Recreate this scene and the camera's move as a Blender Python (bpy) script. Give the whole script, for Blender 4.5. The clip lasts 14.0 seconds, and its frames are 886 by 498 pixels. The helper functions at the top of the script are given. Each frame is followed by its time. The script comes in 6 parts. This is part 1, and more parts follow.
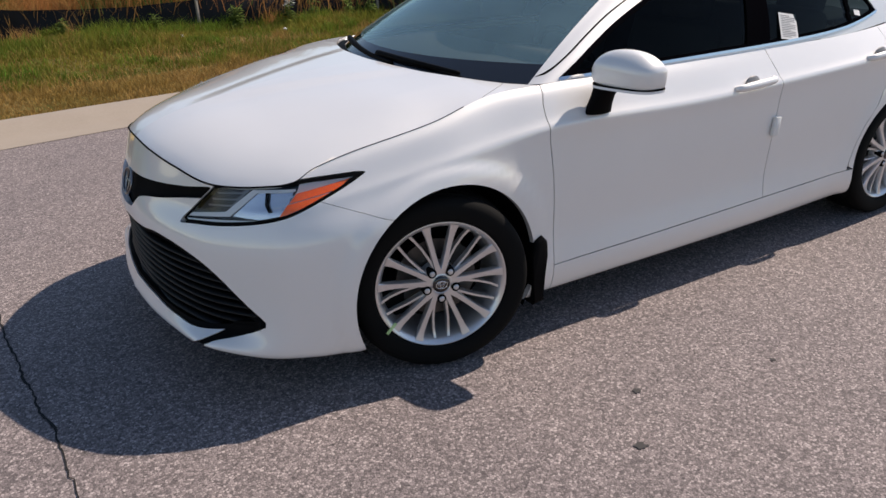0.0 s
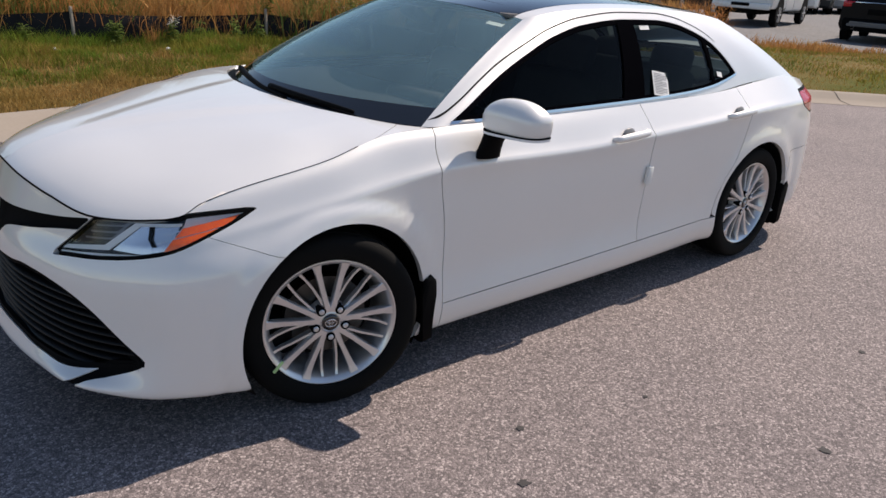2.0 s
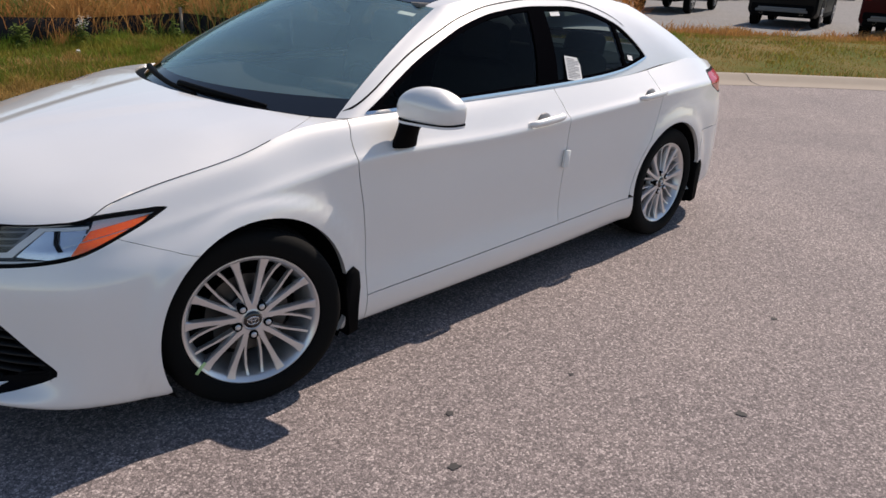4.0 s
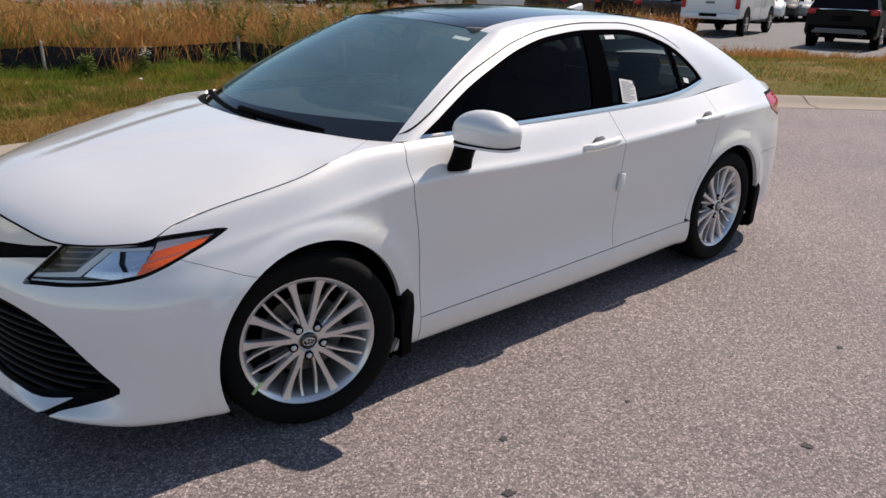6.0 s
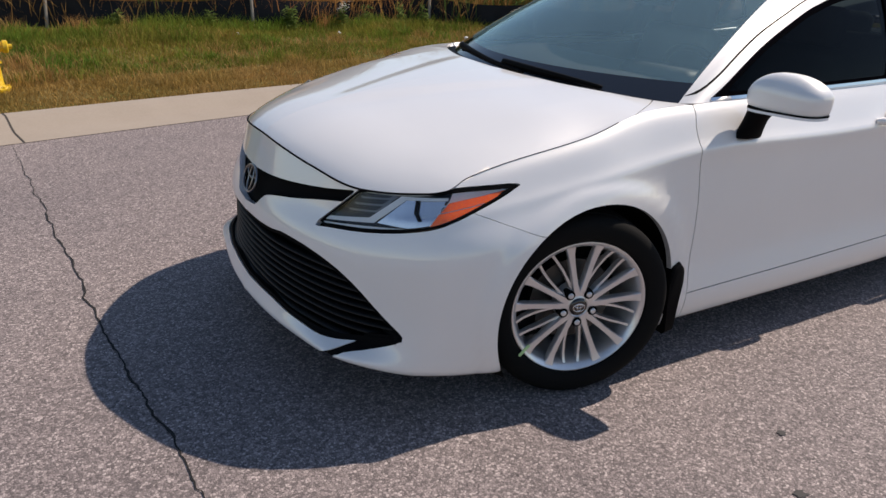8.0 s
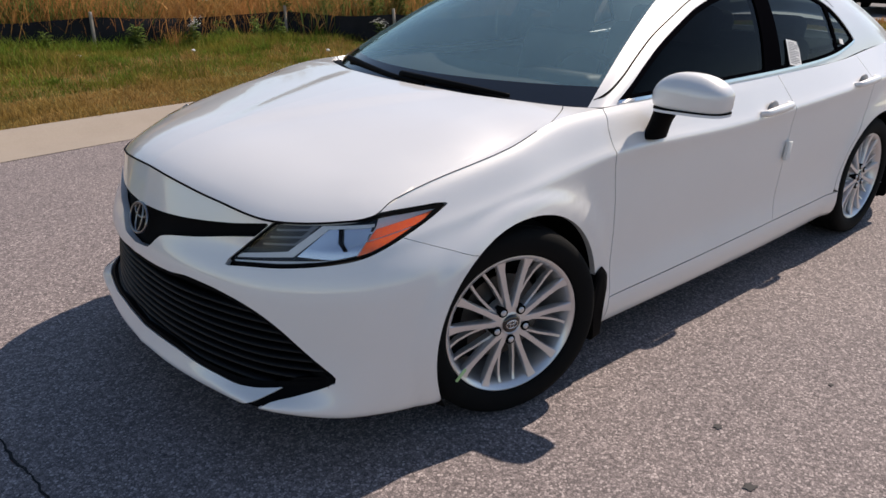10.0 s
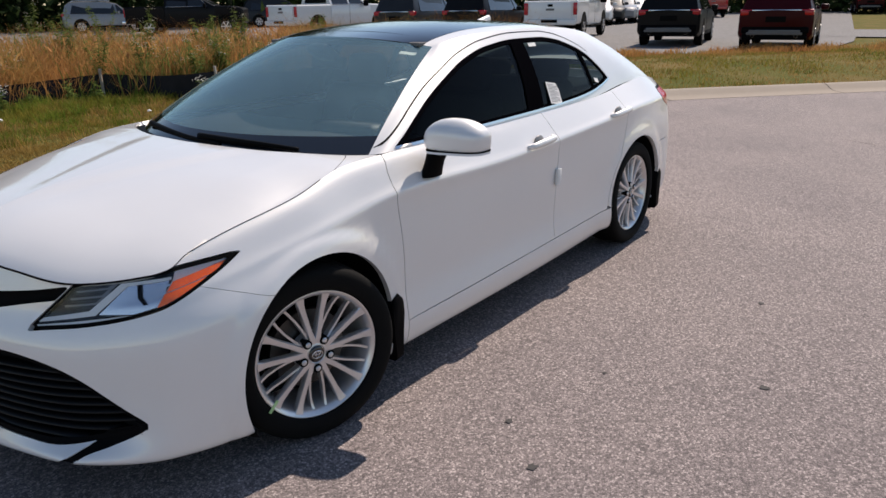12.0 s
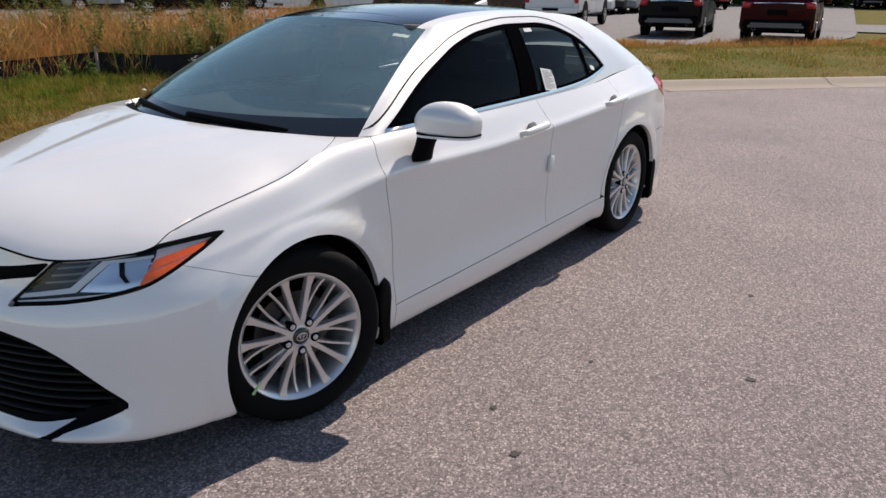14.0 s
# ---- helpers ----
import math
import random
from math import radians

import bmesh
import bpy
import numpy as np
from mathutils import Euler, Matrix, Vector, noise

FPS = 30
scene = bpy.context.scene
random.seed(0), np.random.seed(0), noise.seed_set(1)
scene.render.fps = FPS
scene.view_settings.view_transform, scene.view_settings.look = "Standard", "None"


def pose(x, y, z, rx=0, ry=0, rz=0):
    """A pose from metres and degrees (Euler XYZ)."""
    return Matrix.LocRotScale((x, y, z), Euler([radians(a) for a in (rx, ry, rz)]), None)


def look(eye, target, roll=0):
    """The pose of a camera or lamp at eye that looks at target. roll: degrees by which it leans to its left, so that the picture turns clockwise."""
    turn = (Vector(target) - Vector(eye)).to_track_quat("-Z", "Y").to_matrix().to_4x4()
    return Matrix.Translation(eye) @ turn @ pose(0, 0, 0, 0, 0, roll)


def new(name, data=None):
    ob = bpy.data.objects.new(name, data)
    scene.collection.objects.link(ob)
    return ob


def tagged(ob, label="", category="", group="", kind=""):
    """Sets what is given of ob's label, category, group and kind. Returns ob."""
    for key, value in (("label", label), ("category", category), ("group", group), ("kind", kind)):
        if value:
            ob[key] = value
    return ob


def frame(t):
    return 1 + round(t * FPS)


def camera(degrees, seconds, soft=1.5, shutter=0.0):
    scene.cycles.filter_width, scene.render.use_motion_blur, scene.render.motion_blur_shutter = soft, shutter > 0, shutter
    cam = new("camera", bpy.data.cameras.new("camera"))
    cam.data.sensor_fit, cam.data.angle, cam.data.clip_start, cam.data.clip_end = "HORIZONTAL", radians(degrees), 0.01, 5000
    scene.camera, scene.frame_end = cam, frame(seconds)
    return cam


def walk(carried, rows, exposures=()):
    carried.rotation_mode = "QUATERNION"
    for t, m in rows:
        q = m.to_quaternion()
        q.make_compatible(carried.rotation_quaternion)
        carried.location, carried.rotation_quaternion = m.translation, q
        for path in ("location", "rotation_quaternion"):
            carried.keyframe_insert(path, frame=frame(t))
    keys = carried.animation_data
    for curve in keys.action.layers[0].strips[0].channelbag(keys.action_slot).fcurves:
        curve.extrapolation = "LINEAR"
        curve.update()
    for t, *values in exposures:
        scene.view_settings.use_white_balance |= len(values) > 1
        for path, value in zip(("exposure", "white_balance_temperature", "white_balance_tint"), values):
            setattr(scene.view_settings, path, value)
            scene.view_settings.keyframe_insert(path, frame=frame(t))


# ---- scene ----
cam = camera(61.5, 14.0)
PATH = [
    (0, (-1.275, -2.941, 1.531), (-0.319, -1.379, 0.727), -1.2),
    (0.5, (-1.331, -2.905, 1.509), (-0.297, -1.382, 0.727), 0.8),
    (1, (-1.4, -2.839, 1.481), (-0.438, -1.248, 0.742), 3.3),
    (1.5, (-1.357, -2.856, 1.528), (-0.263, -1.346, 0.803), 3.5),
    (2, (-1.302, -2.929, 1.574), (-0.076, -1.525, 0.847), 3.8),
    (2.5, (-1.266, -2.999, 1.568), (0.044, -1.661, 0.865), 3.5),
    (2.7, (-1.271, -3.022, 1.549), (0.059, -1.7, 0.855), 3.7),
    (4.8, (-1.257, -2.96, 1.563), (0.078, -1.674, 0.812), 1.9),
    (5, (-1.254, -2.985, 1.544), (0.067, -1.67, 0.818), 1.4),
    (5.5, (-1.256, -2.982, 1.558), (0.055, -1.639, 0.867), 1.4),
    (6, (-1.284, -2.959, 1.55), (-0.015, -1.568, 0.876), 1.7),
    (6.5, (-1.386, -2.871, 1.517), (-0.286, -1.348, 0.833), 2.4),
    (7, (-1.497, -2.761, 1.504), (-0.532, -1.174, 0.764), 1.7),
    (7.5, (-1.567, -2.699, 1.488), (-0.56, -1.143, 0.734), 1.4),
    (7.7, (-1.598, -2.662, 1.49), (-0.652, -1.076, 0.722), 2.1),
    (9.8, (-1.607, -2.343, 1.463), (-0.451, -0.902, 0.697), 1.7),
    (10, (-1.663, -2.367, 1.473), (-0.424, -0.983, 0.732), 1.1),
    (10.5, (-1.754, -2.467, 1.513), (-0.33, -1.247, 0.817), 0.6),
    (11, (-1.781, -2.577, 1.528), (-0.255, -1.464, 0.869), 0.3),
    (11.5, (-1.747, -2.665, 1.559), (-0.241, -1.514, 0.921), -0.5),
    (12, (-1.719, -2.722, 1.551), (-0.196, -1.591, 0.917), -1.0),
    (12.5, (-1.698, -2.756, 1.552), (-0.16, -1.642, 0.925), -1.6),
    (13, (-1.689, -2.765, 1.548), (-0.162, -1.64, 0.911), -1.5),
    (13.5, (-1.677, -2.767, 1.55), (-0.172, -1.619, 0.904), -1.9),
    (14, (-1.687, -2.74, 1.535), (-0.168, -1.623, 0.869), 0.3),
]
walk(cam, [(t, look(eye, target, roll)) for t, eye, target, roll in PATH])

# ---- light ----
SUN_EL, SUN_AZ = 49.6, 0.6          # degrees; azimuth from +x towards +y
world = bpy.data.worlds.new("sky")
scene.world = world
world.use_nodes = True
wn = world.node_tree
sky = wn.nodes.new("ShaderNodeTexSky")
sky.sky_type = 'NISHITA'
sky.sun_disc = False
sky.sun_elevation = radians(SUN_EL)
sky.sun_rotation = radians(90.0 - SUN_AZ)
sky.air_density, sky.dust_density = 1.0, 0.15
wn.links.new(sky.outputs[0], wn.nodes["Background"].inputs[0])
wn.nodes["Background"].inputs[1].default_value = 0.106
sun = new("sun", bpy.data.lights.new("sun", "SUN"))
sun.data.energy, sun.data.angle, sun.data.color = 4.45, radians(0.53), (1.0, 0.89, 0.79)
ce, se = math.cos(radians(SUN_EL)), math.sin(radians(SUN_EL))
sun.matrix_world = look((20 * ce * math.cos(radians(SUN_AZ)), 20 * ce * math.sin(radians(SUN_AZ)), 20 * se), (0, 0, 0))
scene.view_settings.exposure = 0.20
scene.view_settings.use_white_balance = True
scene.view_settings.white_balance_temperature = 6800
scene.view_settings.white_balance_tint = 12


# ---- materials ----
class Mat:
    """A node material under construction, with a few short cuts."""

    def __init__(self, name, base=(0.5, 0.5, 0.5), rough=0.5, metal=0.0, **more):
        self.m = bpy.data.materials.new(name)
        self.m.use_nodes = True
        self.t = self.m.node_tree
        self.b = self.t.nodes["Principled BSDF"]
        self.b.inputs["Base Color"].default_value = (*base, 1)
        self.b.inputs["Roughness"].default_value = rough
        self.b.inputs["Metallic"].default_value = metal
        for k, v in more.items():
            self.b.inputs[k.replace("_", " ")].default_value = v
        self.co = None

    def node(self, kind):
        n = self.t.nodes.new(kind)
        return n

    def link(self, a, b):
        self.t.links.new(a, b)

    def coords(self):
        if self.co is None:
            self.co = self.t.nodes.new("ShaderNodeTexCoord").outputs["Object"]
        return self.co

    def noise(self, scale, detail=4.0, rough=0.55, coords=None):
        n = self.t.nodes.new("ShaderNodeTexNoise")
        n.inputs["Scale"].default_value, n.inputs["Detail"].default_value, n.inputs["Roughness"].default_value = scale, detail, rough
        self.link(coords or self.coords(), n.inputs["Vector"])
        return n.outputs["Fac"]

    def voronoi(self, scale, out="Color", feature='F1'):
        n = self.t.nodes.new("ShaderNodeTexVoronoi")
        n.feature = feature
        n.inputs["Scale"].default_value = scale
        self.link(self.coords(), n.inputs["Vector"])
        return n.outputs[out]

    def ramp(self, fac, stops):
        n = self.t.nodes.new("ShaderNodeValToRGB")
        e = n.color_ramp.elements
        e[0].position, e[0].color = stops[0][0], (*stops[0][1], 1)
        e[1].position, e[1].color = stops[-1][0], (*stops[-1][1], 1)
        for p, c in stops[1:-1]:
            e.new(p).color = (*c, 1)
        self.link(fac, n.inputs[0])
        return n.outputs[0]

    def mix(self, fac, a, b, mode='MIX'):
        n = self.t.nodes.new("ShaderNodeMix")
        n.data_type, n.blend_type = 'RGBA', mode
        for sock, v in ((n.inputs[0], fac), (n.inputs[6], a), (n.inputs[7], b)):
            if isinstance(v, (int, float)):
                sock.default_value = v
            elif isinstance(v, tuple):
                sock.default_value = (*v, 1)
            else:
                self.link(v, sock)
        return n.outputs[2]

    def color(self, sock):
        self.link(sock, self.b.inputs["Base Color"])
        return self

    def rough(self, sock):
        self.link(sock, self.b.inputs["Roughness"])
        return self

    def bump(self, sock, strength=0.3, distance=0.002):
        n = self.t.nodes.new("ShaderNodeBump")
        n.inputs["Strength"].default_value, n.inputs["Distance"].default_value = strength, distance
        self.link(sock, n.inputs["Height"])
        self.link(n.outputs[0], self.b.inputs["Normal"])
        return self


def paint(name, base, flake=0.0, rough=0.32, coat=0.8, gloss=0.5):
    m = Mat(name, base, rough, flake, Coat_Weight=coat, Coat_Roughness=0.03, Coat_IOR=1.7 if coat > 0.9 else 1.5, Specular_IOR_Level=gloss)
    dust_veil = m.noise(6.0, 5)
    m.color(m.mix(m.ramp(dust_veil, [(0.35, (0, 0, 0)), (0.8, (0.10, 0.10, 0.10))]), base, tuple(c * 0.86 for c in base)))
    m.rough(m.ramp(m.noise(40.0, 3), [(0.3, (rough, rough, rough)), (0.75, (rough + 0.06,) * 3)]))
    return m.m


def plain(name, base, rough=0.5, metal=0.0, grain=120.0, amount=0.12, **more):
    """A plain surface with fine grain and a slow drift of tone."""
    m = Mat(name, base, rough, metal, **more)
    a = m.noise(grain, 3)
    b = m.noise(grain / 14, 4)
    dark = tuple(c * (1 - 2 * amount) for c in base)
    m.color(m.mix(m.mix(0.5, a, b), dark, tuple(min(1, c * (1 + amount)) for c in base)))
    m.bump(a, 0.15, 0.001)
    return m.m


def glass(name, tint, ior=1.75, rough=0.0, sheen=(1, 1, 1), veil=0.0):
    m = Mat(name, tint, rough, 0.0, Transmission_Weight=1.0, IOR=1.45)
    m.b.inputs["Alpha"].default_value = 1.0
    # thin pane: clear tinted sheet with a mirror coat by Fresnel
    n = m.t.nodes
    tr, gl, mx, fr = n.new("ShaderNodeBsdfTransparent"), n.new("ShaderNodeBsdfGlossy"), n.new("ShaderNodeMixShader"), n.new("ShaderNodeFresnel")
    tr.inputs[0].default_value = (*tint, 1)
    gl.inputs["Roughness"].default_value = 0.0
    gl.inputs["Color"].default_value = (*sheen, 1)
    fr.inputs[0].default_value = ior
    m.link(fr.outputs[0], mx.inputs[0]), m.link(tr.outputs[0], mx.inputs[1]), m.link(gl.outputs[0], mx.inputs[2])
    out = mx.outputs[0]
    if veil:                                         # a bluish diffuse veil painted for sky glare and cabin light in the pane
        df, m2 = n.new("ShaderNodeBsdfDiffuse"), n.new("ShaderNodeMixShader")
        dust_veil = m.ramp(m.noise(3.0, 5), [(0.3, (veil * 0.75,) * 3), (0.75, (veil * 1.2,) * 3)])
        df.inputs[0].default_value = (0.40, 0.66, 0.72, 1)
        m.link(dust_veil, m2.inputs[0]), m.link(out, m2.inputs[1]), m.link(df.outputs[0], m2.inputs[2])
        out = m2.outputs[0]
    m.link(out, n["Material Output"].inputs[0])
    return m.m


WHITE = paint("pearl_white_paint", (0.80, 0.795, 0.785), 0.18, 0.45, 1.0)
BLACK_GLOSS = plain("gloss_black", (0.008, 0.008, 0.010), 0.08, Coat_Weight=0.6)
PILLAR_BLACK = plain("pillar_gloss_black", (0.003, 0.003, 0.004), 0.3, Specular_IOR_Level=0.0, amount=0.04)
BLACK = plain("black_plastic", (0.004, 0.004, 0.0045), 0.6, Specular_IOR_Level=0.04)
LAMP_GREY = plain("lamp_housing_grey", (0.018, 0.022, 0.036), 0.4, Specular_IOR_Level=0.2)
LAMP_LINE = plain("lamp_louvre_grey", (0.16, 0.17, 0.21), 0.35)
DULL_CHROME = plain("dull_chrome", (0.26, 0.26, 0.27), 0.28, 1.0, amount=0.05)
CLEAR_RED = plain("clear_red_lamp", (0.62, 0.30, 0.30), 0.2, Coat_Weight=0.6)
LAMP_SILVER = plain("lamp_silver", (0.78, 0.79, 0.81), 0.4, 0.0, amount=0.03)
LAMP_PALE = plain("lamp_bezel_silver", (0.62, 0.65, 0.72), 0.22, 0.85, amount=0.04)
VOID = plain("dark_inner", (0.005, 0.005, 0.005), 0.9, Specular_IOR_Level=0.1)
RUBBER = plain("tyre_rubber", (0.006, 0.006, 0.006), 0.8, grain=200, Specular_IOR_Level=0.12)
GRILLE = plain("grille_plastic", (0.009, 0.009, 0.010), 0.5, Specular_IOR_Level=0.2)
CHROME = plain("chrome", (0.75, 0.75, 0.76), 0.08, 1.0, amount=0.03)
ALLOY = plain("machined_alloy", (0.74, 0.73, 0.73), 0.30, 0.75, amount=0.05)
ALLOY_DARK = plain("alloy_pocket", (0.30, 0.30, 0.31), 0.4, 0.9, amount=0.08)
STEEL = plain("brake_steel", (0.10, 0.098, 0.095), 0.4, 1.0)
SCREEN = glass("windscreen_glass", (0.72, 0.84, 0.83), 2.3, sheen=(0.80, 0.98, 1.0), veil=0.145)
FRIT = plain("printed_glass_border", (0.010, 0.011, 0.014), 0.05, Specular_IOR_Level=0.9, amount=0.03)
TINT = glass("side_glass", (0.19, 0.235, 0.235), 1.15)
TINT_DARK = glass("front_side_glass", (0.11, 0.13, 0.135), 1.14)
CUP = plain("shaded_cup", (0.22, 0.22, 0.225), 0.4)
LENS = glass("lamp_lens", (0.98, 0.985, 0.99), 1.35)
TRIM_CLOTH = plain("grey_seat_cloth", (0.16, 0.155, 0.15), 0.85, grain=300)
DASH = plain("dash_plastic", (0.006, 0.0063, 0.0068), 0.6)
PAPER = plain("white_paper", (0.78, 0.78, 0.76), 0.6, amount=0.03)
INK = plain("grey_print", (0.22, 0.22, 0.23), 0.7)
ORANGE = Mat("amber_reflector", (0.85, 0.13, 0.02), 0.25, Coat_Weight=0.8)
ORANGE.color(ORANGE.mix(ORANGE.voronoi(90.0, "Distance"), (1.0, 0.20, 0.012), (0.95, 0.13, 0.006)))
ORANGE = ORANGE.m
RED = Mat("red_lamp", (0.46, 0.006, 0.014), 0.25, Coat_Weight=0.2).m
GREEN = plain("lime_tag", (0.50, 0.75, 0.35), 0.6)


# ---- mesh helpers ----
def part(name, bm, material, parent=None, label="", smooth=True, angle=40.0):
    me = bpy.data.meshes.new(name)
    if smooth:
        for f in bm.faces:
            f.smooth = True
        for e in bm.edges:
            if len(e.link_faces) == 2 and e.calc_face_angle(0) > radians(angle):
                e.smooth = False
    bm.to_mesh(me)
    bm.free()
    for m in (material if isinstance(material, (list, tuple)) else [material]):
        me.materials.append(m)
    ob = new(name, me)
    if parent:
        ob.parent = parent
    if label:
        ob["label"] = label
    return ob


def thing(name, label, category, group="", at=(0, 0, 0)):
    ob = new(name)
    ob.empty_display_size = 0.1
    ob.location = at
    return tagged(ob, label, category, group)


def add_box(bm, size, at=(0, 0, 0), rot=(0, 0, 0), bevel=0.0, segs=2):
    got = bmesh.ops.create_cube(bm, size=1.0)
    vs = got["verts"]
    bmesh.ops.scale(bm, vec=size, verts=vs)
    if bevel:
        es = list({e for v in vs for e in v.link_edges})
        r = bmesh.ops.bevel(bm, geom=es, offset=bevel, segments=segs, affect='EDGES', profile=0.5)
        vs = list({v for f in r["faces"] for v in f.verts} | {v for v in vs if v.is_valid})
    m = pose(*at, *rot)
    bmesh.ops.transform(bm, matrix=m, verts=vs)
    return vs


def box(size, at=(0, 0, 0), rot=(0, 0, 0), bevel=0.0, segs=2):
    bm = bmesh.new()
    add_box(bm, size, at, rot, bevel, segs)
    return bm


def add_lathe(bm, profile, n=64, axis='y', at=(0, 0, 0), close=False):
    """Turns (radius, along) pairs round an axis."""
    rings = []
    for r, a in profile:
        ring = []
        for k in range(n):
            t = 2 * math.pi * k / n
            c, s_ = r * math.cos(t), r * math.sin(t)
            p = {'y': (c, a, s_), 'z': (c, s_, a), 'x': (a, c, s_)}[axis]
            ring.append(bm.verts.new(Vector(p) + Vector(at)))
        rings.append(ring)
    for r0, r1 in zip(rings, rings[1:] + ([rings[0]] if close else [])):
        for k in range(n):
            bm.faces.new((r0[k], r0[(k + 1) % n], r1[(k + 1) % n], r1[k]))
    return rings


def lathe(profile, n=64, axis='y', at=(0, 0, 0), close=False, caps=False):
    bm = bmesh.new()
    rings = add_lathe(bm, profile, n, axis, at, close)
    if caps:
        bm.faces.new(rings[0]), bm.faces.new(rings[-1])
    bmesh.ops.recalc_face_normals(bm, faces=bm.faces)
    return bm


def add_tube(bm, pts, r, n=8, caps=True):
    """A round bar along points; r a number or one a point."""
    rings, up = [], Vector((0.13, 0.21, 0.97))
    for i, p in enumerate(pts):
        p = Vector(p)
        d = (Vector(pts[min(i + 1, len(pts) - 1)]) - Vector(pts[max(i - 1, 0)])).normalized()
        a = d.cross(up).normalized()
        b = a.cross(d)
        rr = r[i] if isinstance(r, (list, tuple)) else r
        rings.append([bm.verts.new(p + rr * (a * math.cos(2 * math.pi * k / n) + b * math.sin(2 * math.pi * k / n))) for k in range(n)])
    for r0, r1 in zip(rings, rings[1:]):
        for k in range(n):
            bm.faces.new((r0[k], r0[(k + 1) % n], r1[(k + 1) % n], r1[k]))
    if caps:
        bm.faces.new(rings[0][::-1]), bm.faces.new(rings[-1])


def tube(pts, r, n=8):
    bm = bmesh.new()
    add_tube(bm, pts, r, n)
    return bm


def hermite(xs, keys):
    """Monotone cubic through (x, value) keys, at xs."""
    k = np.array(keys, float)
    x, y = k[:, 0], k[:, 1]
    h, d = np.diff(x), np.diff(y) / np.diff(x)
    m = np.zeros(len(x))
    m[0], m[-1] = d[0], d[-1]
    same = d[:-1] * d[1:] > 0
    w1, w2 = 2 * h[1:] + h[:-1], h[1:] + 2 * h[:-1]
    m[1:-1][same] = (w1 + w2)[same] / (w1[same] / d[:-1][same] + w2[same] / d[1:][same])
    xs = np.clip(np.asarray(xs, float), x[0], x[-1])
    i = np.clip(np.searchsorted(x, xs, "right") - 1, 0, len(h) - 1)
    t = (xs - x[i]) / h[i]
    return (2 * t**3 - 3 * t**2 + 1) * y[i] + (t**3 - 2 * t**2 + t) * h[i] * m[i] + (-2 * t**3 + 3 * t**2) * y[i + 1] + (t**3 - t**2) * h[i] * m[i + 1]


def catmull(keys, per):
    """A smooth curve through 3D keys, chord-length spaced, per points a span."""
    k = np.array(keys, float)
    s_ = np.r_[0, np.cumsum(np.sqrt(np.linalg.norm(np.diff(k, axis=0), axis=1)) + 1e-6)]
    m = np.zeros_like(k)
    m[1:-1] = ((k[1:-1] - k[:-2]) / (s_[1:-1] - s_[:-2])[:, None] * (s_[2:] - s_[1:-1])[:, None] + (k[2:] - k[1:-1]) / (s_[2:] - s_[1:-1])[:, None] * (s_[1:-1] - s_[:-2])[:, None]) / (s_[2:] - s_[:-2])[:, None]
    m[0], m[-1] = (k[1] - k[0]) / (s_[1] - s_[0]), (k[-1] - k[-2]) / (s_[-1] - s_[-2])
    out = []
    for i in range(len(k) - 1):
        h = s_[i + 1] - s_[i]
        for t in np.arange(per) / per:
            out.append((2 * t**3 - 3 * t**2 + 1) * k[i] + (t**3 - 2 * t**2 + t) * h * m[i] + (-2 * t**3 + 3 * t**2) * k[i + 1] + (t**3 - t**2) * h * m[i + 1])
    return np.array(out + [k[-1]])


def quads(grid):
    """The faces of a grid of points (rows, columns, 3), as polygons."""
    a = np.asarray(grid, float)
    return [np.array([a[i, j], a[i, j + 1], a[i + 1, j + 1], a[i + 1, j]]) for i in range(a.shape[0] - 1) for j in range(a.shape[1] - 1)]


def clip(polys, f):
    """The share of the polygons on which f(points) is above 0, cut along its zero line."""
    out = []
    for p in polys:
        v = f(p)
        if (v > 0).all():
            out.append(p)
        elif (v > 0).any():
            q, n = [], len(p)
            for i in range(n):
                j = (i + 1) % n
                if v[i] > 0:
                    q.append(p[i])
                if (v[i] > 0) != (v[j] > 0):
                    q.append(p[i] + (p[j] - p[i]) * v[i] / (v[i] - v[j]))
            if len(q) > 2:
                out.append(np.array(q))
    return out


def clip_all(polys, *fs):
    """Cut by one line after another, so that corners stay sharp."""
    for f in fs:
        polys = clip(polys, f)
    return polys


def skin(polys, depth=0.0, flip=False, outward=None, both=False):
    """A sheet from polygons, its open edges folded inwards by depth. both: with its mirror image across y = 0."""
    bm = bmesh.new()
    sets = [(polys, False)] + ([([q * (1, -1, 1) for q in polys], True)] if both else [])
    for some, turned in sets:
        for p in some:
            vs = [bm.verts.new(v) for v in (p[::-1] if turned != flip else p)]
            try:
                bm.faces.new(vs)
            except ValueError:
                pass
    bmesh.ops.remove_doubles(bm, verts=bm.verts, dist=0.0006)
    bmesh.ops.dissolve_degenerate(bm, edges=bm.edges, dist=0.0003)
    if depth:
        bm.normal_update()
        rim = [e for e in bm.edges if e.is_boundary]
        normals = {v: v.normal.copy() for e in rim for v in e.verts}
        got = bmesh.ops.extrude_edge_only(bm, edges=rim)["geom"]
        fresh = [g for g in got if isinstance(g, bmesh.types.BMVert)]
        near = {}
        for v in fresh:
            for e in v.link_edges:
                o = e.other_vert(v)
                if o in normals and (o.co - v.co).length < 1e-6:
                    near[v] = normals[o]
        for v, n in near.items():
            v.co -= n * depth
    return bm


# ---- the white sedan ----
car = thing("sedan_car", "pearl white four-door sedan with dark glass roof on asphalt", "car")

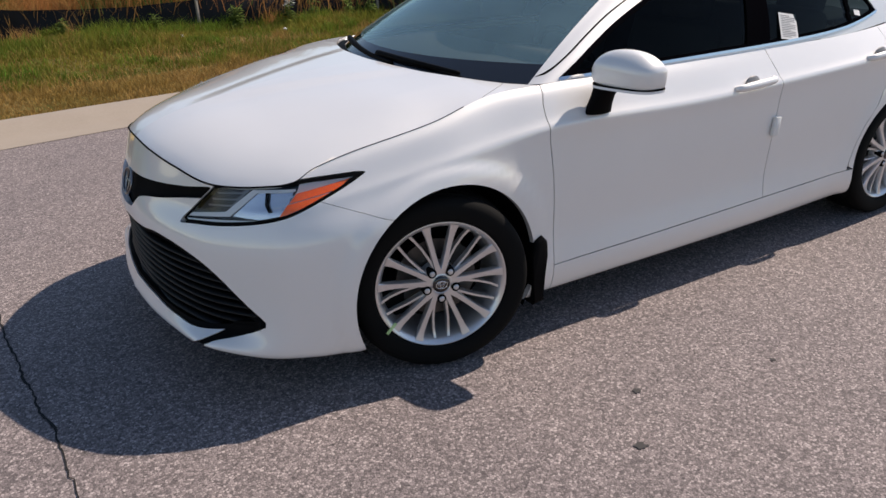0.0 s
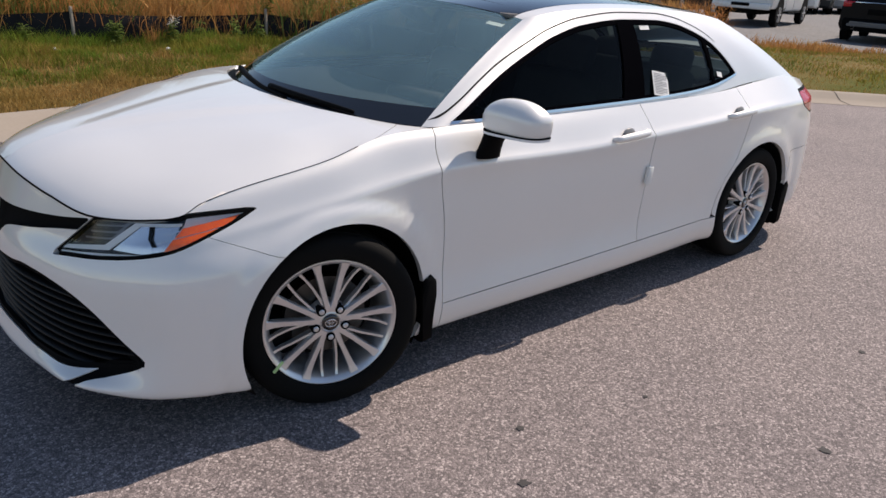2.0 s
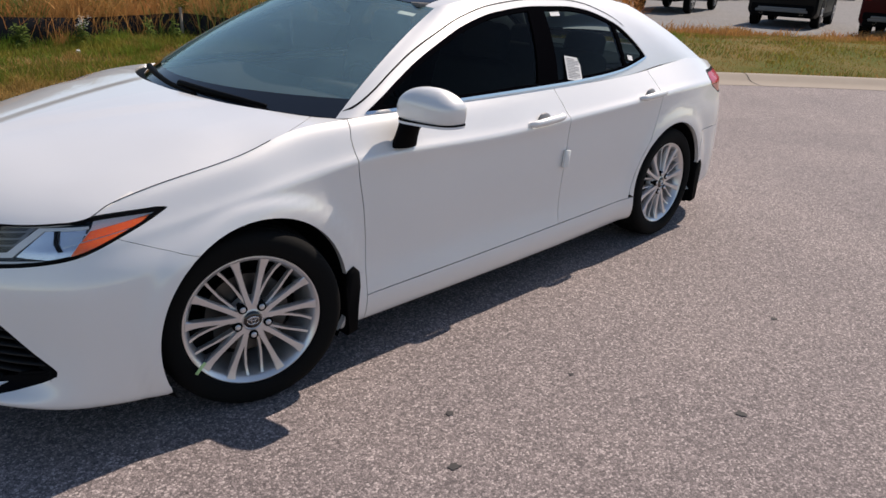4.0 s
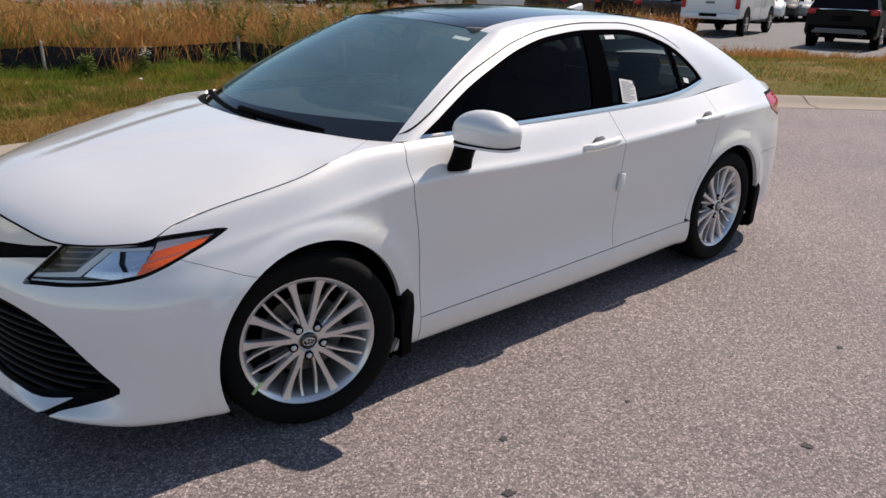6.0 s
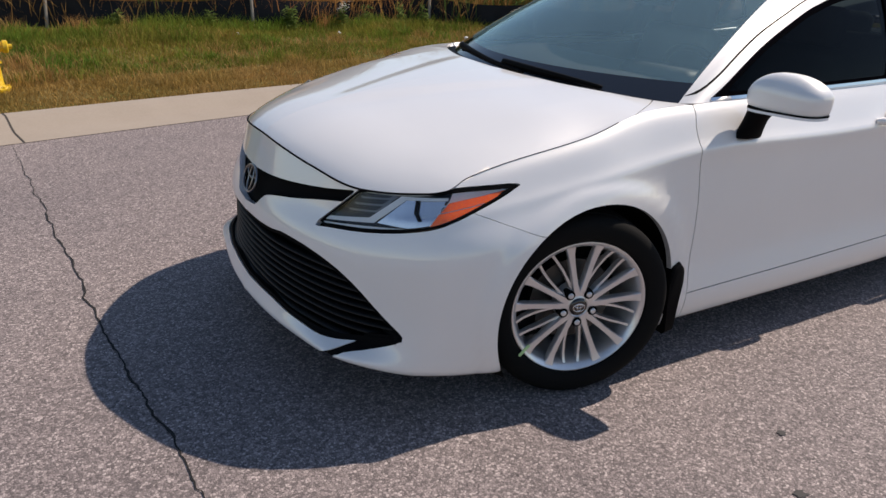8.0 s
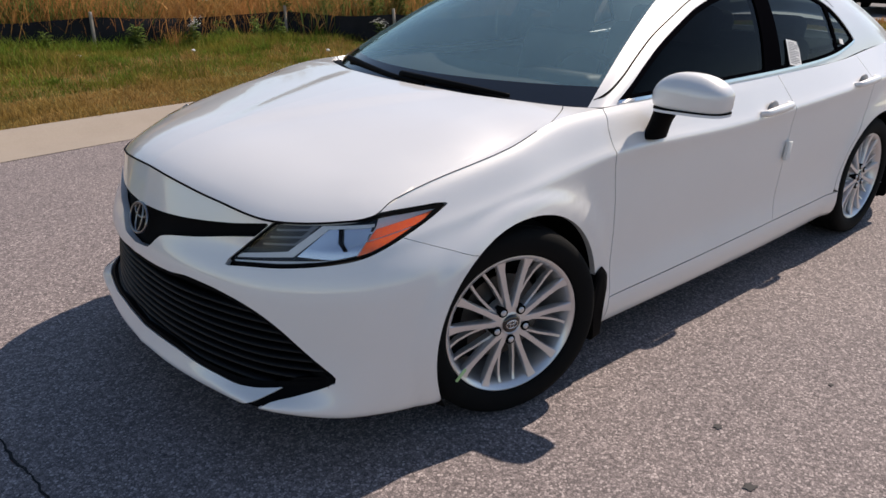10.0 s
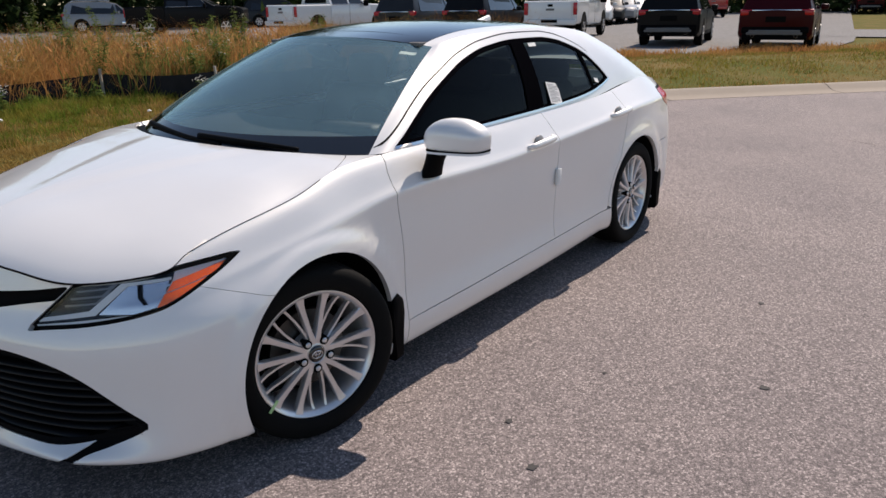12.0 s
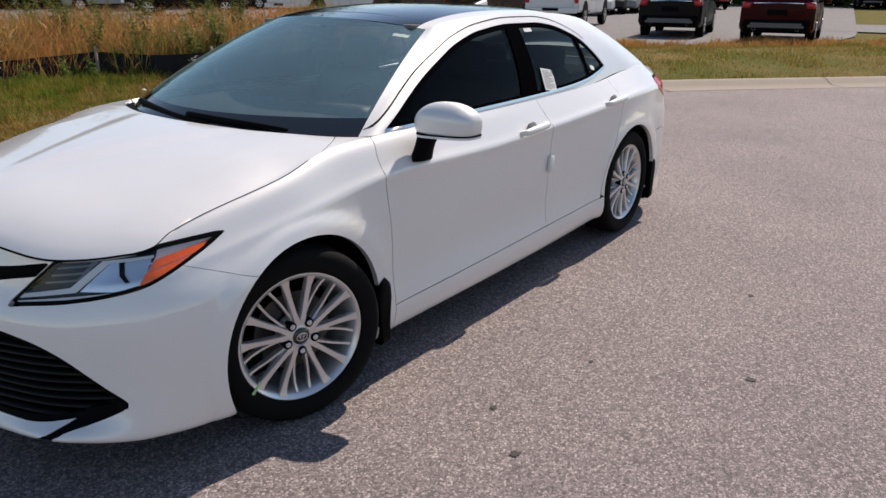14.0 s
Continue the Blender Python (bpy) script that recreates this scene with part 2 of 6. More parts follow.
# Lines along the left half of the body, from the nose's middle round to the tail's middle: x, half width, height.
BOTTOM = [(-.86, 0, .185), (-.85, .19, .185), (-.815, .41, .185), (-.76, .59, .18), (-.62, .75, .165), (-.40, .84, .155), (0, .83, .15), (.228, .83, .15), (.5, .83, .15), (1.2, .83, .15), (1.75, .83, .15), (2.4, .83, .16), (2.824, .83, .18), (3.2, .83, .20), (3.5, .80, .21), (3.68, .65, .22), (3.78, 0, .22)]
LIP = [(-.930, 0, .215), (-.918, .20, .215), (-.885, .43, .222), (-.830, .655, .235), (-.668, .79, .205), (-.40, .882, .185), (0, .885, .18), (.228, .885, .18), (.5, .885, .178), (1.2, .892, .178), (1.75, .892, .18), (2.4, .885, .19), (2.824, .89, .21), (3.2, .885, .24), (3.5, .855, .25), (3.73, .70, .25), (3.84, 0, .25)]
LOW = [(-.905, 0, .29), (-.894, .19, .29), (-.857, .41, .29), (-.775, .62, .29), (-.635, .795, .285), (-.385, .897, .275), (0, .90, .27), (.228, .90, .27), (.5, .906, .27), (1.2, .914, .27), (1.75, .915, .272), (2.4, .912, .285), (2.824, .905, .30), (3.2, .90, .32), (3.5, .868, .33), (3.76, .70, .34), (3.87, 0, .34)]
MID = [(-.902, 0, .42), (-.892, .18, .42), (-.850, .385, .42), (-.765, .60, .42), (-.605, .803, .42), (-.36, .905, .43), (0, .918, .45), (.228, .908, .44), (.5, .892, .42), (1.2, .892, .42), (1.75, .896, .425), (2.4, .905, .44), (2.824, .922, .46), (3.2, .912, .47), (3.5, .872, .48), (3.78, .70, .48), (3.90, 0, .48)]
CHEEK = [(-.905, 0, .545), (-.895, .17, .545), (-.849, .372, .548), (-.760, .578, .552), (-.600, .795, .566), (-.352, .896, .606), (0, .918, .65), (.228, .908, .64), (.5, .898, .62), (1.2, .902, .62), (1.75, .906, .63), (2.4, .913, .66), (2.824, .926, .68), (3.2, .912, .69), (3.5, .865, .70), (3.78, .68, .70), (3.92, 0, .70)]
WAIST = [(-.872, 0, .665), (-.860, .17, .665), (-.806, .36, .665), (-.722, .555, .668), (-.570, .770, .688), (-.318, .853, .735), (0, .893, .785), (.228, .896, .815), (.5, .906, .842), (1.2, .918, .834), (1.75, .922, .848), (2.4, .926, .876), (2.824, .917, .896), (3.2, .888, .90), (3.5, .830, .90), (3.74, .66, .90), (3.86, 0, .90)]
EDGE = [(-.822, 0, .815), (-.812, .18, .805), (-.772, .36, .78), (-.694, .566, .752), (-.500, .764, .779), (-.300, .781, .848), (0, .812, .910), (.228, .801, .967), (.5, .818, .983), (1.2, .822, .985), (1.75, .822, .988), (2.4, .815, 1.0), (2.824, .785, 1.025), (3.2, .756, 1.040), (3.5, .702, 1.010), (3.68, .64, .975), (3.76, 0, 1.01)]
PER = 9


def refined(line, at=None):
    """The line with one more station between its fifth and sixth."""
    mid = at or tuple(round(float(c), 4) for c in catmull(line, 10)[44])
    return line[:5] + [mid] + line[5:]


BOTTOM, LIP, LOW, MID, CHEEK, WAIST = (refined(l) for l in (BOTTOM, LIP, LOW, MID, CHEEK, WAIST))
EDGE = refined(EDGE, (-.428, .767, .812))


def between(a, b, share, push=None):
    """A line part of the way from a to b, pushed out at some stations: number -> (out, up)."""
    out = []
    for i, (p, q) in enumerate(zip(a, b)):
        o, u = (push or {}).get(i, (0, 0))
        out.append((p[0] + (q[0] - p[0]) * share, p[1] + (q[1] - p[1]) * share + o, p[2] + (q[2] - p[2]) * share + u))
    return out


def loft(lines, per_u, per_v):
    """A sheet through lines that run beside one another; per_v: steps from each line to the next."""
    rows = np.array([catmull(l, per_u) for l in lines])
    n = rows.shape[0]
    vs = np.concatenate([i + np.arange(k) / k for i, k in enumerate(per_v)] + [[n - 1]])
    out = np.zeros((len(vs), rows.shape[1], 3))
    for j in range(rows.shape[1]):
        for a in range(3):
            out[:, j, a] = hermite(vs, np.stack([np.arange(n), rows[:, j, a]], 1))
    return out


def settle(g, times, ends=True):
    """Evens a grid out a little, with its border kept."""
    g = g.copy()
    for _ in range(times):
        h = g.copy()
        h[1:-1, 1:-1] = 0.5 * g[1:-1, 1:-1] + 0.125 * (g[:-2, 1:-1] + g[2:, 1:-1] + g[1:-1, :-2] + g[1:-1, 2:])
        g = h
    return g


ARCH = 0.378
UNDER = between(WAIST, CHEEK, 0.22, {9: (-.004, 0), 10: (-.005, 0), 11: (-.005, 0), 12: (-.004, 0), 13: (-.002, 0)})
OVER = between(WAIST, EDGE, 0.20, {9: (-.001, 0), 10: (-.001, 0), 11: (-.001, 0), 12: (-.001, 0)})
FOLD_LINE = between(WAIST, EDGE, 0.78, {4: (.002, .001), 5: (.003, .002), 6: (.005, .003), 7: (.007, .004), 8: (.008, .004), 9: (.007, .003), 10: (.003, .001)})
side = settle(loft([BOTTOM, LIP, LOW, MID, CHEEK, UNDER, WAIST, OVER, FOLD_LINE, EDGE], PER, (7, 7, 7, 7, 5, 3, 3, 5, 4)), 2)
side[..., 1] *= -1


def bulge(p):
    """The raised lips round the wheel openings."""
    q = p.copy()
    for cx in (0.0, 2.824):
        r = np.hypot(p[..., 0] - cx, p[..., 2] - 0.335)
        r = r - 0.035 * np.clip((p[..., 0] - cx) / r, 0, 1)
        w = np.clip((0.446 - r) / 0.036, 0, 1)
        q[..., 1] -= 0.014 * w * w * (3 - 2 * w) * (p[..., 1] < -0.7)
    return q


side = bulge(side)
SIDE = quads(side)


def angle(p):
    """Bearing round the nose, in degrees from straight ahead."""
    return np.degrees(np.arctan2(-p[:, 1], 0.3 - p[:, 0]))


def curve(*keys):
    return lambda a: hermite(a, keys)


lamp_low = curve((10, .40), (21.8, .611), (32, .634), (42.9, .677), (49, .730), (55.0, .790), (61, .87))
lamp_top = curve((0, .95), (25, .95), (29, .757), (36, .767), (42.7, .778), (44.6, .784), (55.0, .794), (61, .80))
lamp_in = curve((.50, 16.5), (.611, 21.8), (.752, 29.7), (.9, 38))
seam_z = curve((0, 2.0), (44.5, 2.0), (44.9, .745), (48, .722), (59.4, .645), (62, .63), (64, -1.0), (170, -1.2))
slot_top = curve((0, .697), (7.3, .704), (14.7, .713), (22.2, .728), (28.7, .746), (40, .76))
slot_low = curve((0, .572), (4.2, .580), (7.6, .632), (9.5, .643), (15.5, .663), (22.6, .690), (26.8, .702), (40, .73))
grille_top = curve((0, .538), (10.9, .539), (14.8, .547), (19.4, .540), (23.5, .524), (27.3, .499), (31, .458), (34.4, .404), (36.8, .363), (39.1, .326), (40, .306), (45, .24))
grille_low = curve((0, .268), (10, .270), (17, .264), (24, .262), (28, .268), (32, .279), (39.4, .302), (45, .36))
blade_low = curve((26, .14), (28, .185), (29.2, .220), (31, .248), (34, .262), (38, .289), (39.6, .306), (45, .31))
blade_top = curve((26, .211), (27.2, .228), (30.3, .261), (32.2, .281), (33, .300), (36, .310), (39.6, .318))
door_front = curve((.15, .480), (.30, .480), (.45, .480), (.655, .466), (.75, .450), (.83, .439), (.91, .435), (.96, .448), (1.1, .47))
door_low = curve((.3, .284), (.48, .288), (1.0, .296), (1.56, .307), (2.1, .318), (2.6, .328))
door_mid = curve((.15, 1.742), (.5, 1.748), (.80, 1.752), (.90, 1.738), (1.0, 1.715), (1.1, 1.71))
door_rear = curve((.15, 2.36), (.40, 2.42), (.60, 2.52), (.75, 2.60), (.90, 2.625), (1.1, 2.60))
G = 0.0022  # half a shut line


def lamp_f(p):
    a, z = angle(p), p[:, 2]
    return np.minimum.reduce([z - lamp_low(a), lamp_top(a) - z, (a - lamp_in(z)) * 0.017])


def lamp_rim(p):
    """As lamp_f, with the rim's width drawn in: broad along the top, fine below."""
    a, z = angle(p), p[:, 2]
    return np.minimum.reduce([z - lamp_low(a) - 0.006, lamp_top(a) - z - 0.009, (a - lamp_in(z)) * 0.017 - 0.006])


def arch_f(p):
    return np.minimum(np.hypot(p[:, 0], p[:, 2] - 0.335) - ARCH, np.hypot(p[:, 0] - 2.824, p[:, 2] - 0.335) - ARCH)


def slot_f(p):
    a, z = angle(p), p[:, 2]
    return np.minimum.reduce([slot_top(a) - z, z - slot_low(a), (lamp_in(z) - 0.35 - a) * 0.017])


def grille_f(p):
    a, z = angle(p), p[:, 2]
    return np.minimum(grille_top(a) - z, z - grille_low(a))


def blade_f(p):
    """The black blade from the grille's tip down to the lip."""
    a, z = angle(p), p[:, 2]
    return np.minimum.reduce([z - blade_low(a), blade_top(a) - z, (a - 26.2) * 0.017, (39.6 - a) * 0.017])


nose = clip(clip(SIDE, lambda p: 0.2 - p[:, 0]), arch_f)
bumper = clip(clip(nose, lambda p: seam_z(angle(p)) - 0.35 * G - p[:, 2]), lambda p: -lamp_f(p) - 2 * G)
for f in (slot_f, grille_f, blade_f):
    bumper = clip(bumper, lambda p: -f(p))
fender = clip_all(SIDE, arch_f, lambda p: door_front(p[:, 2]) - G - p[:, 0], lambda p: p[:, 2] - seam_z(angle(p)) - 0.35 * G)
fender = clip(fender, lambda p: -lamp_f(p) - 2 * G)
fender = clip(fender, lambda p: np.maximum(p[:, 2] - 0.17, 0.1 - p[:, 0]))
sill = clip_all(SIDE, arch_f, lambda p: p[:, 0] - door_front(p[:, 2]) - G, lambda p: door_low(p[:, 0]) - G - p[:, 2], lambda p: 2.6 - p[:, 0])
door_f = clip_all(SIDE, lambda p: p[:, 0] - door_front(p[:, 2]) - G, lambda p: door_mid(p[:, 2]) - G - p[:, 0], lambda p: p[:, 2] - door_low(p[:, 0]) - G)
door_r = clip_all(SIDE, lambda p: p[:, 0] - door_mid(p[:, 2]) - G, lambda p: door_rear(p[:, 2]) - G - p[:, 0], lambda p: p[:, 2] - door_low(p[:, 0]) - G, lambda p: np.hypot(p[:, 0] - 2.824, p[:, 2] - 0.335) - ARCH - 0.03)
quarter = clip(clip(SIDE, arch_f), lambda p: np.minimum.reduce([np.maximum(p[:, 0] - door_rear(p[:, 2]) - G, ARCH + 0.026 - np.hypot(p[:, 0] - 2.824, p[:, 2] - 0.335)), np.maximum(p[:, 2] - door_low(p[:, 0]), p[:, 0] - 2.9), np.maximum(p[:, 2] - 0.62 - G, 3.19 - G - p[:, 0]), p[:, 0] - 2.3]))
tail_low = clip(clip(SIDE, arch_f), lambda p: np.minimum(0.62 - G - p[:, 2], p[:, 0] - 3.19 - G))


def tail_lamp_f(p):
    return np.minimum.reduce([p[:, 0] - hermite(p[:, 2], [(.70, 3.62), (.80, 3.50), (.90, 3.30), (.95, 3.33), (1.1, 3.5)]), p[:, 2] - 0.82, 0.962 - p[:, 2], -0.42 - p[:, 1]])


TAIL_LAMP = clip(quarter, tail_lamp_f)
quarter = clip(quarter, lambda p: -tail_lamp_f(p) - G)


FOLD = 0.022
part("front_bumper", skin(bumper, FOLD, both=True), WHITE, car)
for polys, name in ((fender, "front_fender"), (sill, "side_sill"), (quarter, "rear_quarter_panel")):
    part(name, skin(polys, FOLD), WHITE, car)
    part(name, skin([q * (1, -1, 1) for q in polys], FOLD, flip=True), WHITE, car)
part("rear_bumper", skin(tail_low, FOLD, both=True), WHITE, car)
doors = {}
for polys, name in ((door_f, "front_door"), (door_r, "rear_door")):
    doors[name] = part(name, skin(polys, FOLD), WHITE, car)
    part(name, skin([q * (1, -1, 1) for q in polys], FOLD, flip=True), WHITE, car)
for sgn in (1, -1):
    m = np.array((1, sgn, 1))
    lamp = part("tail_lamp", skin([q * m for q in clip(TAIL_LAMP, lambda p: 0.012 - tail_lamp_f(p))], 0.03, flip=sgn < 0), BLACK, car, "red and clear tail lamp in a black rim")
    glow = clip(TAIL_LAMP, lambda p: tail_lamp_f(p) - 0.012)
    part("red_lens", skin([q * m for q in clip(glow, lambda p: p[:, 2] - 0.888)], 0.02, flip=sgn < 0), RED, lamp, "red upper lens")
    part("clear_lens", skin([q * m for q in clip(glow, lambda p: 0.885 - p[:, 2])], 0.02, flip=sgn < 0), CLEAR_RED, lamp, "pinkish clear lower lens")

# Bonnet, scuttle and boot lid, between the two edges.
edge = catmull(EDGE, PER)


COWL = [(0, .165), (.25, .185), (.45, .235), (.60, .295), (.72, .365), (.80, .44)]


FRONT = edge[: 9 * PER + 1]


def edge_at(x):
    """Half width and height of the bonnet's side at x."""
    o = np.argsort(FRONT[:, 0])
    return np.interp(x, FRONT[o, 0], FRONT[o, 1]), np.interp(x, FRONT[o, 0], FRONT[o, 2])


def hood_base(x, w):
    """The plain crown of the bonnet at x and half width w."""
    share = np.clip(w / 0.80, 0, 1)
    x_lead = np.interp(w, FRONT[: 7 * PER + 1, 1], FRONT[: 7 * PER + 1, 0])
    z_lead = np.interp(w, FRONT[: 7 * PER + 1, 1], FRONT[: 7 * PER + 1, 2])
    x_end = hermite(w, COWL)
    b = np.clip((x - x_lead) / (x_end - x_lead), 0, 1)
    z_end = hermite(w, [(0, 1.000), (.3, .998), (.6, .990), (.80, .981)])
    mid = hermite(b, [(0, 0), (.032, .13), (.124, .34), (.326, .60), (.63, .84), (.88, .965), (1, 1)])
    out = hermite(b, [(0, 0), (.05, .115), (.11, .235), (.25, .45), (.42, .65), (.71, .933), (1, 1)])
    q = share**2.2
    return z_lead + (z_end - z_lead) * ((1 - q) * mid + q * out)


def folds(x, w):
    """The folds of the bonnet: a pair that spread from the badge, and a soft hollow beside each wing."""
    fade = np.clip((x + 0.68) / 0.28, 0, 1) * np.clip((0.30 - x) / 0.25, 0, 1)
    vee = w - hermite(x, [(-.90, -.05), (-.63, .012), (-.296, .125), (.125, .305), (.4, .42)])
    swage = w - hermite(x, [(-.70, .41), (-.60, .47), (-.445, .565), (-.213, .645), (-.048, .67), (.4, .69)])
    return fade * fade * (3 - 2 * fade) * (0.004 * rise(swage / 0.075) - 0.009 * rise(vee / 0.065))


def hood_z(x, w):
    """Height of the bonnet at x and half width w: its outer part curves evenly down to the wing."""
    z, z0 = hood_base(x, w), hood_base(x, 0.55)
    slope = (z0 - hood_base(x, 0.53)) / 0.02
    w_edge, z_edge = np.interp(x, MEET_X, MEET_W), np.interp(x, MEET_X, MEET_Z)
    bend = (z_edge - z0 - slope * (w_edge - 0.55)) / (w_edge - 0.55) ** 2
    d = np.clip(w, 0.55, None) - 0.55
    outer = z0 + slope * d + bend * d * d
    z = z + (outer - z) * (d > 0) * np.clip((x + 0.50) / 0.08, 0, 1)
    return z + folds(x, w) - folds(x, w_edge) * np.clip(w / w_edge, 0, 1) ** 3


def rise(t):
    """0 below -1, 1 above 1, smooth between."""
    t = np.clip(0.5 + 0.5 * t, 0, 1)
    return t * t * (3 - 2 * t)


MEET_X = np.linspace(-0.5, 0.45, 96)
MEET_W = np.minimum(edge_at(MEET_X)[0], 0.80)
MEET_Z = edge_at(MEET_X)[1]


def hood_grid():
    rows = []
    for share in np.r_[np.linspace(0, 0.93, 94), np.linspace(0.9375, 1, 9)]:
        w = 0.80 * share
        x_lead = np.interp(w, FRONT[: 7 * PER + 1, 1], FRONT[: 7 * PER + 1, 0])
        xs = x_lead + (float(hermite(w, COWL)) - x_lead) * np.linspace(0, 1, 73)
        side_w = np.minimum(0.83, edge_at(xs)[0])
        ws = np.minimum(w, side_w - 0.001) if share < 1 else side_w
        rows.append(np.stack([xs, -ws, hood_z(xs, np.minimum(ws, 0.80))], 1))
    return np.array(rows)


hood = hood_grid()
HOODQ = quads(hood)
hood_cap = curve((-1.0, .90), (.05, .88), (.12, .845), (.18, .810), (.228, .790), (.29, .762), (.36, .715), (.45, .60))
part("bonnet", skin(clip(HOODQ, lambda p: hood_cap(p[:, 0]) + p[:, 1] - G), 0.012, both=True, flip=True), WHITE, car)
fender_top = clip(HOODQ, lambda p: -p[:, 1] - hood_cap(p[:, 0]) - G)
part("scuttle_corner", skin(fender_top, 0.01, flip=True), WHITE, car)
part("scuttle_corner", skin([q * (1, -1, 1) for q in fender_top], 0.01), WHITE, car)


# Black tubes stand in for the shade in the bonnet's shut lines.
for sgn in (-1, 1):
    bm = bmesh.new()
    line = [(p[0], sgn * p[1], p[2] + 0.0015) for p in FRONT[: int(7.7 * PER)]]
    add_tube(bm, line, [0.0034 if i < 3.7 * PER else 0.0012 for i in range(len(line))], 6)
    part("bonnet_gap", bm, BLACK, car, "black gap along the bonnet's edge")


# Greenhouse: windscreen, pillars, roof and rear screen.
def screen_grid(base_mid, base_corner, top_mid, top_corner, bow, n=24):
    """A bowed pane; the corners are given for the left half, (x, half width, z)."""
    out = []
    for b in np.linspace(0, 1, n + 1):
        mid = np.array(base_mid) * (1 - b) + np.array(top_mid) * b + np.array((-bow * 0.4, 0, bow)) * 4 * b * (1 - b)
        cor = np.array(base_corner) * (1 - b) + np.array(top_corner) * b + np.array((-bow * 0.4, 0.006, bow)) * 4 * b * (1 - b)
        out.append([(mid[0] + (cor[0] - mid[0]) * abs(a) ** 2.1, -cor[1] * a, mid[2] + (cor[2] - mid[2]) * abs(a) ** 2.1) for a in np.linspace(0, 1, n + 1)])
    return np.array(out)


WB, WC, WT, WK = (.175, 0, .985), (.445, .757, .976), (.985, 0, 1.394), (1.155, .545, 1.345)
RB, RC, RT, RK = (3.50, 0, 1.085), (3.42, .716, 1.020), (2.62, 0, 1.402), (2.72, .552, 1.348)
front_glass = quads(screen_grid(WB, WC, WT, WK, 0.022))
rear_glass = quads(screen_grid(RB, RC, RT, RK, 0.02))
BELT = [(.445, .757, .976), (.48, .795, .980), (.56, .815, .983), (.9, .820, .984), (1.3, .822, .986), (1.75, .822, .988), (2.1, .820, .994), (2.4, .812, 1.0), (2.78, .786, 1.028), (3.12, .762, 1.036), (3.42, .716, 1.020)]
RAIL = [(1.155, .545, 1.345), (1.19, .560, 1.357), (1.27, .574, 1.373), (1.42, .592, 1.390), (1.60, .598, 1.398), (1.80, .600, 1.401), (2.0, .597, 1.399), (2.16, .590, 1.396), (2.3, .581, 1.390), (2.5, .574, 1.375), (2.72, .552, 1.348)]
belt, rail = catmull(BELT, 10), catmull(RAIL, 10)
bs = np.linspace(0, 1, 29)[:, None, None]
flank = belt[None] * (1 - bs) + rail[None] * bs
swell = 4 * (bs * (1 - bs))[..., 0]
near = np.clip(1 - np.arange(len(belt)) / 14, 0, 1)[None] ** 1.5
far = near[:, ::-1]
flank[..., 1] += swell * (0.028 + (0.006 - 0.028) * np.maximum(near, far))
flank[..., 0] -= swell * (0.0088 * near + 0.008 * far)
flank[..., 2] += swell * (0.022 * near + 0.020 * far)
flank[..., 1] *= -1
FLANK = quads(flank)
dlo_top = curve((.45, .955), (.52, .982), (.62, 1.030), (.75, 1.098), (.88, 1.160), (1.05, 1.226), (1.232, 1.287), (1.45, 1.333), (1.746, 1.355), (2.0, 1.352), (2.17, 1.334), (2.30, 1.302), (2.437, 1.249), (2.54, 1.175), (2.618, 1.10), (2.66, 1.05), (2.75, .95))
dlo_low = curve((.45, .988), (1.3, .995), (1.75, 1.0), (2.1, 1.010), (2.34, 1.026), (2.49, 1.048), (2.58, 1.066), (2.66, 1.085), (2.75, 1.11))


def dlo_f(p):
    return np.minimum(dlo_top(p[:, 0]) - p[:, 2], p[:, 2] - dlo_low(p[:, 0])) * 0.8


def pushed(polys, dy):
    return [p + np.array((0, dy, -0.0)) for p in polys]


frame_polys = clip(FLANK, lambda p: -dlo_f(p))
part("pillars_and_roof_rail", skin(frame_polys, 0.004), WHITE, car)
part("pillars_and_roof_rail", skin([q * (1, -1, 1) for q in frame_polys], 0.004, flip=True), WHITE, car)
trim = clip(clip(FLANK, lambda p: dlo_f(p) + 0.001), lambda p: 0.010 - dlo_f(p))
chrome = clip(trim, lambda p: np.minimum(dlo_low(p[:, 0]) + 0.010 - p[:, 2], p[:, 0] - 0.52))
seal = clip(clip(FLANK, lambda p: dlo_f(p) + 0.002), lambda p: 0.017 - dlo_f(p))
pane = clip(FLANK, lambda p: dlo_f(p) - 0.009)
pillar_b = clip(pane, lambda p: np.minimum(p[:, 0] - 1.60 - 0.26 * (p[:, 2] - 1.0), 1.76 + 0.15 * (p[:, 2] - 1.0) - p[:, 0]))
div_c = clip(pane, lambda p: np.minimum(p[:, 0] - 2.375 + 0.02 * (p[:, 2] - 1.0), 2.405 - p[:, 0]))
frame_gap = clip(clip(FLANK, lambda p: dlo_f(p) + 0.026), lambda p: np.minimum.reduce([-0.0225 - dlo_f(p), p[:, 2] - dlo_low(p[:, 0]) - 0.01, 2.5 - p[:, 0]]))
corner_a = clip(pane, lambda p: 0.60 - p[:, 0])
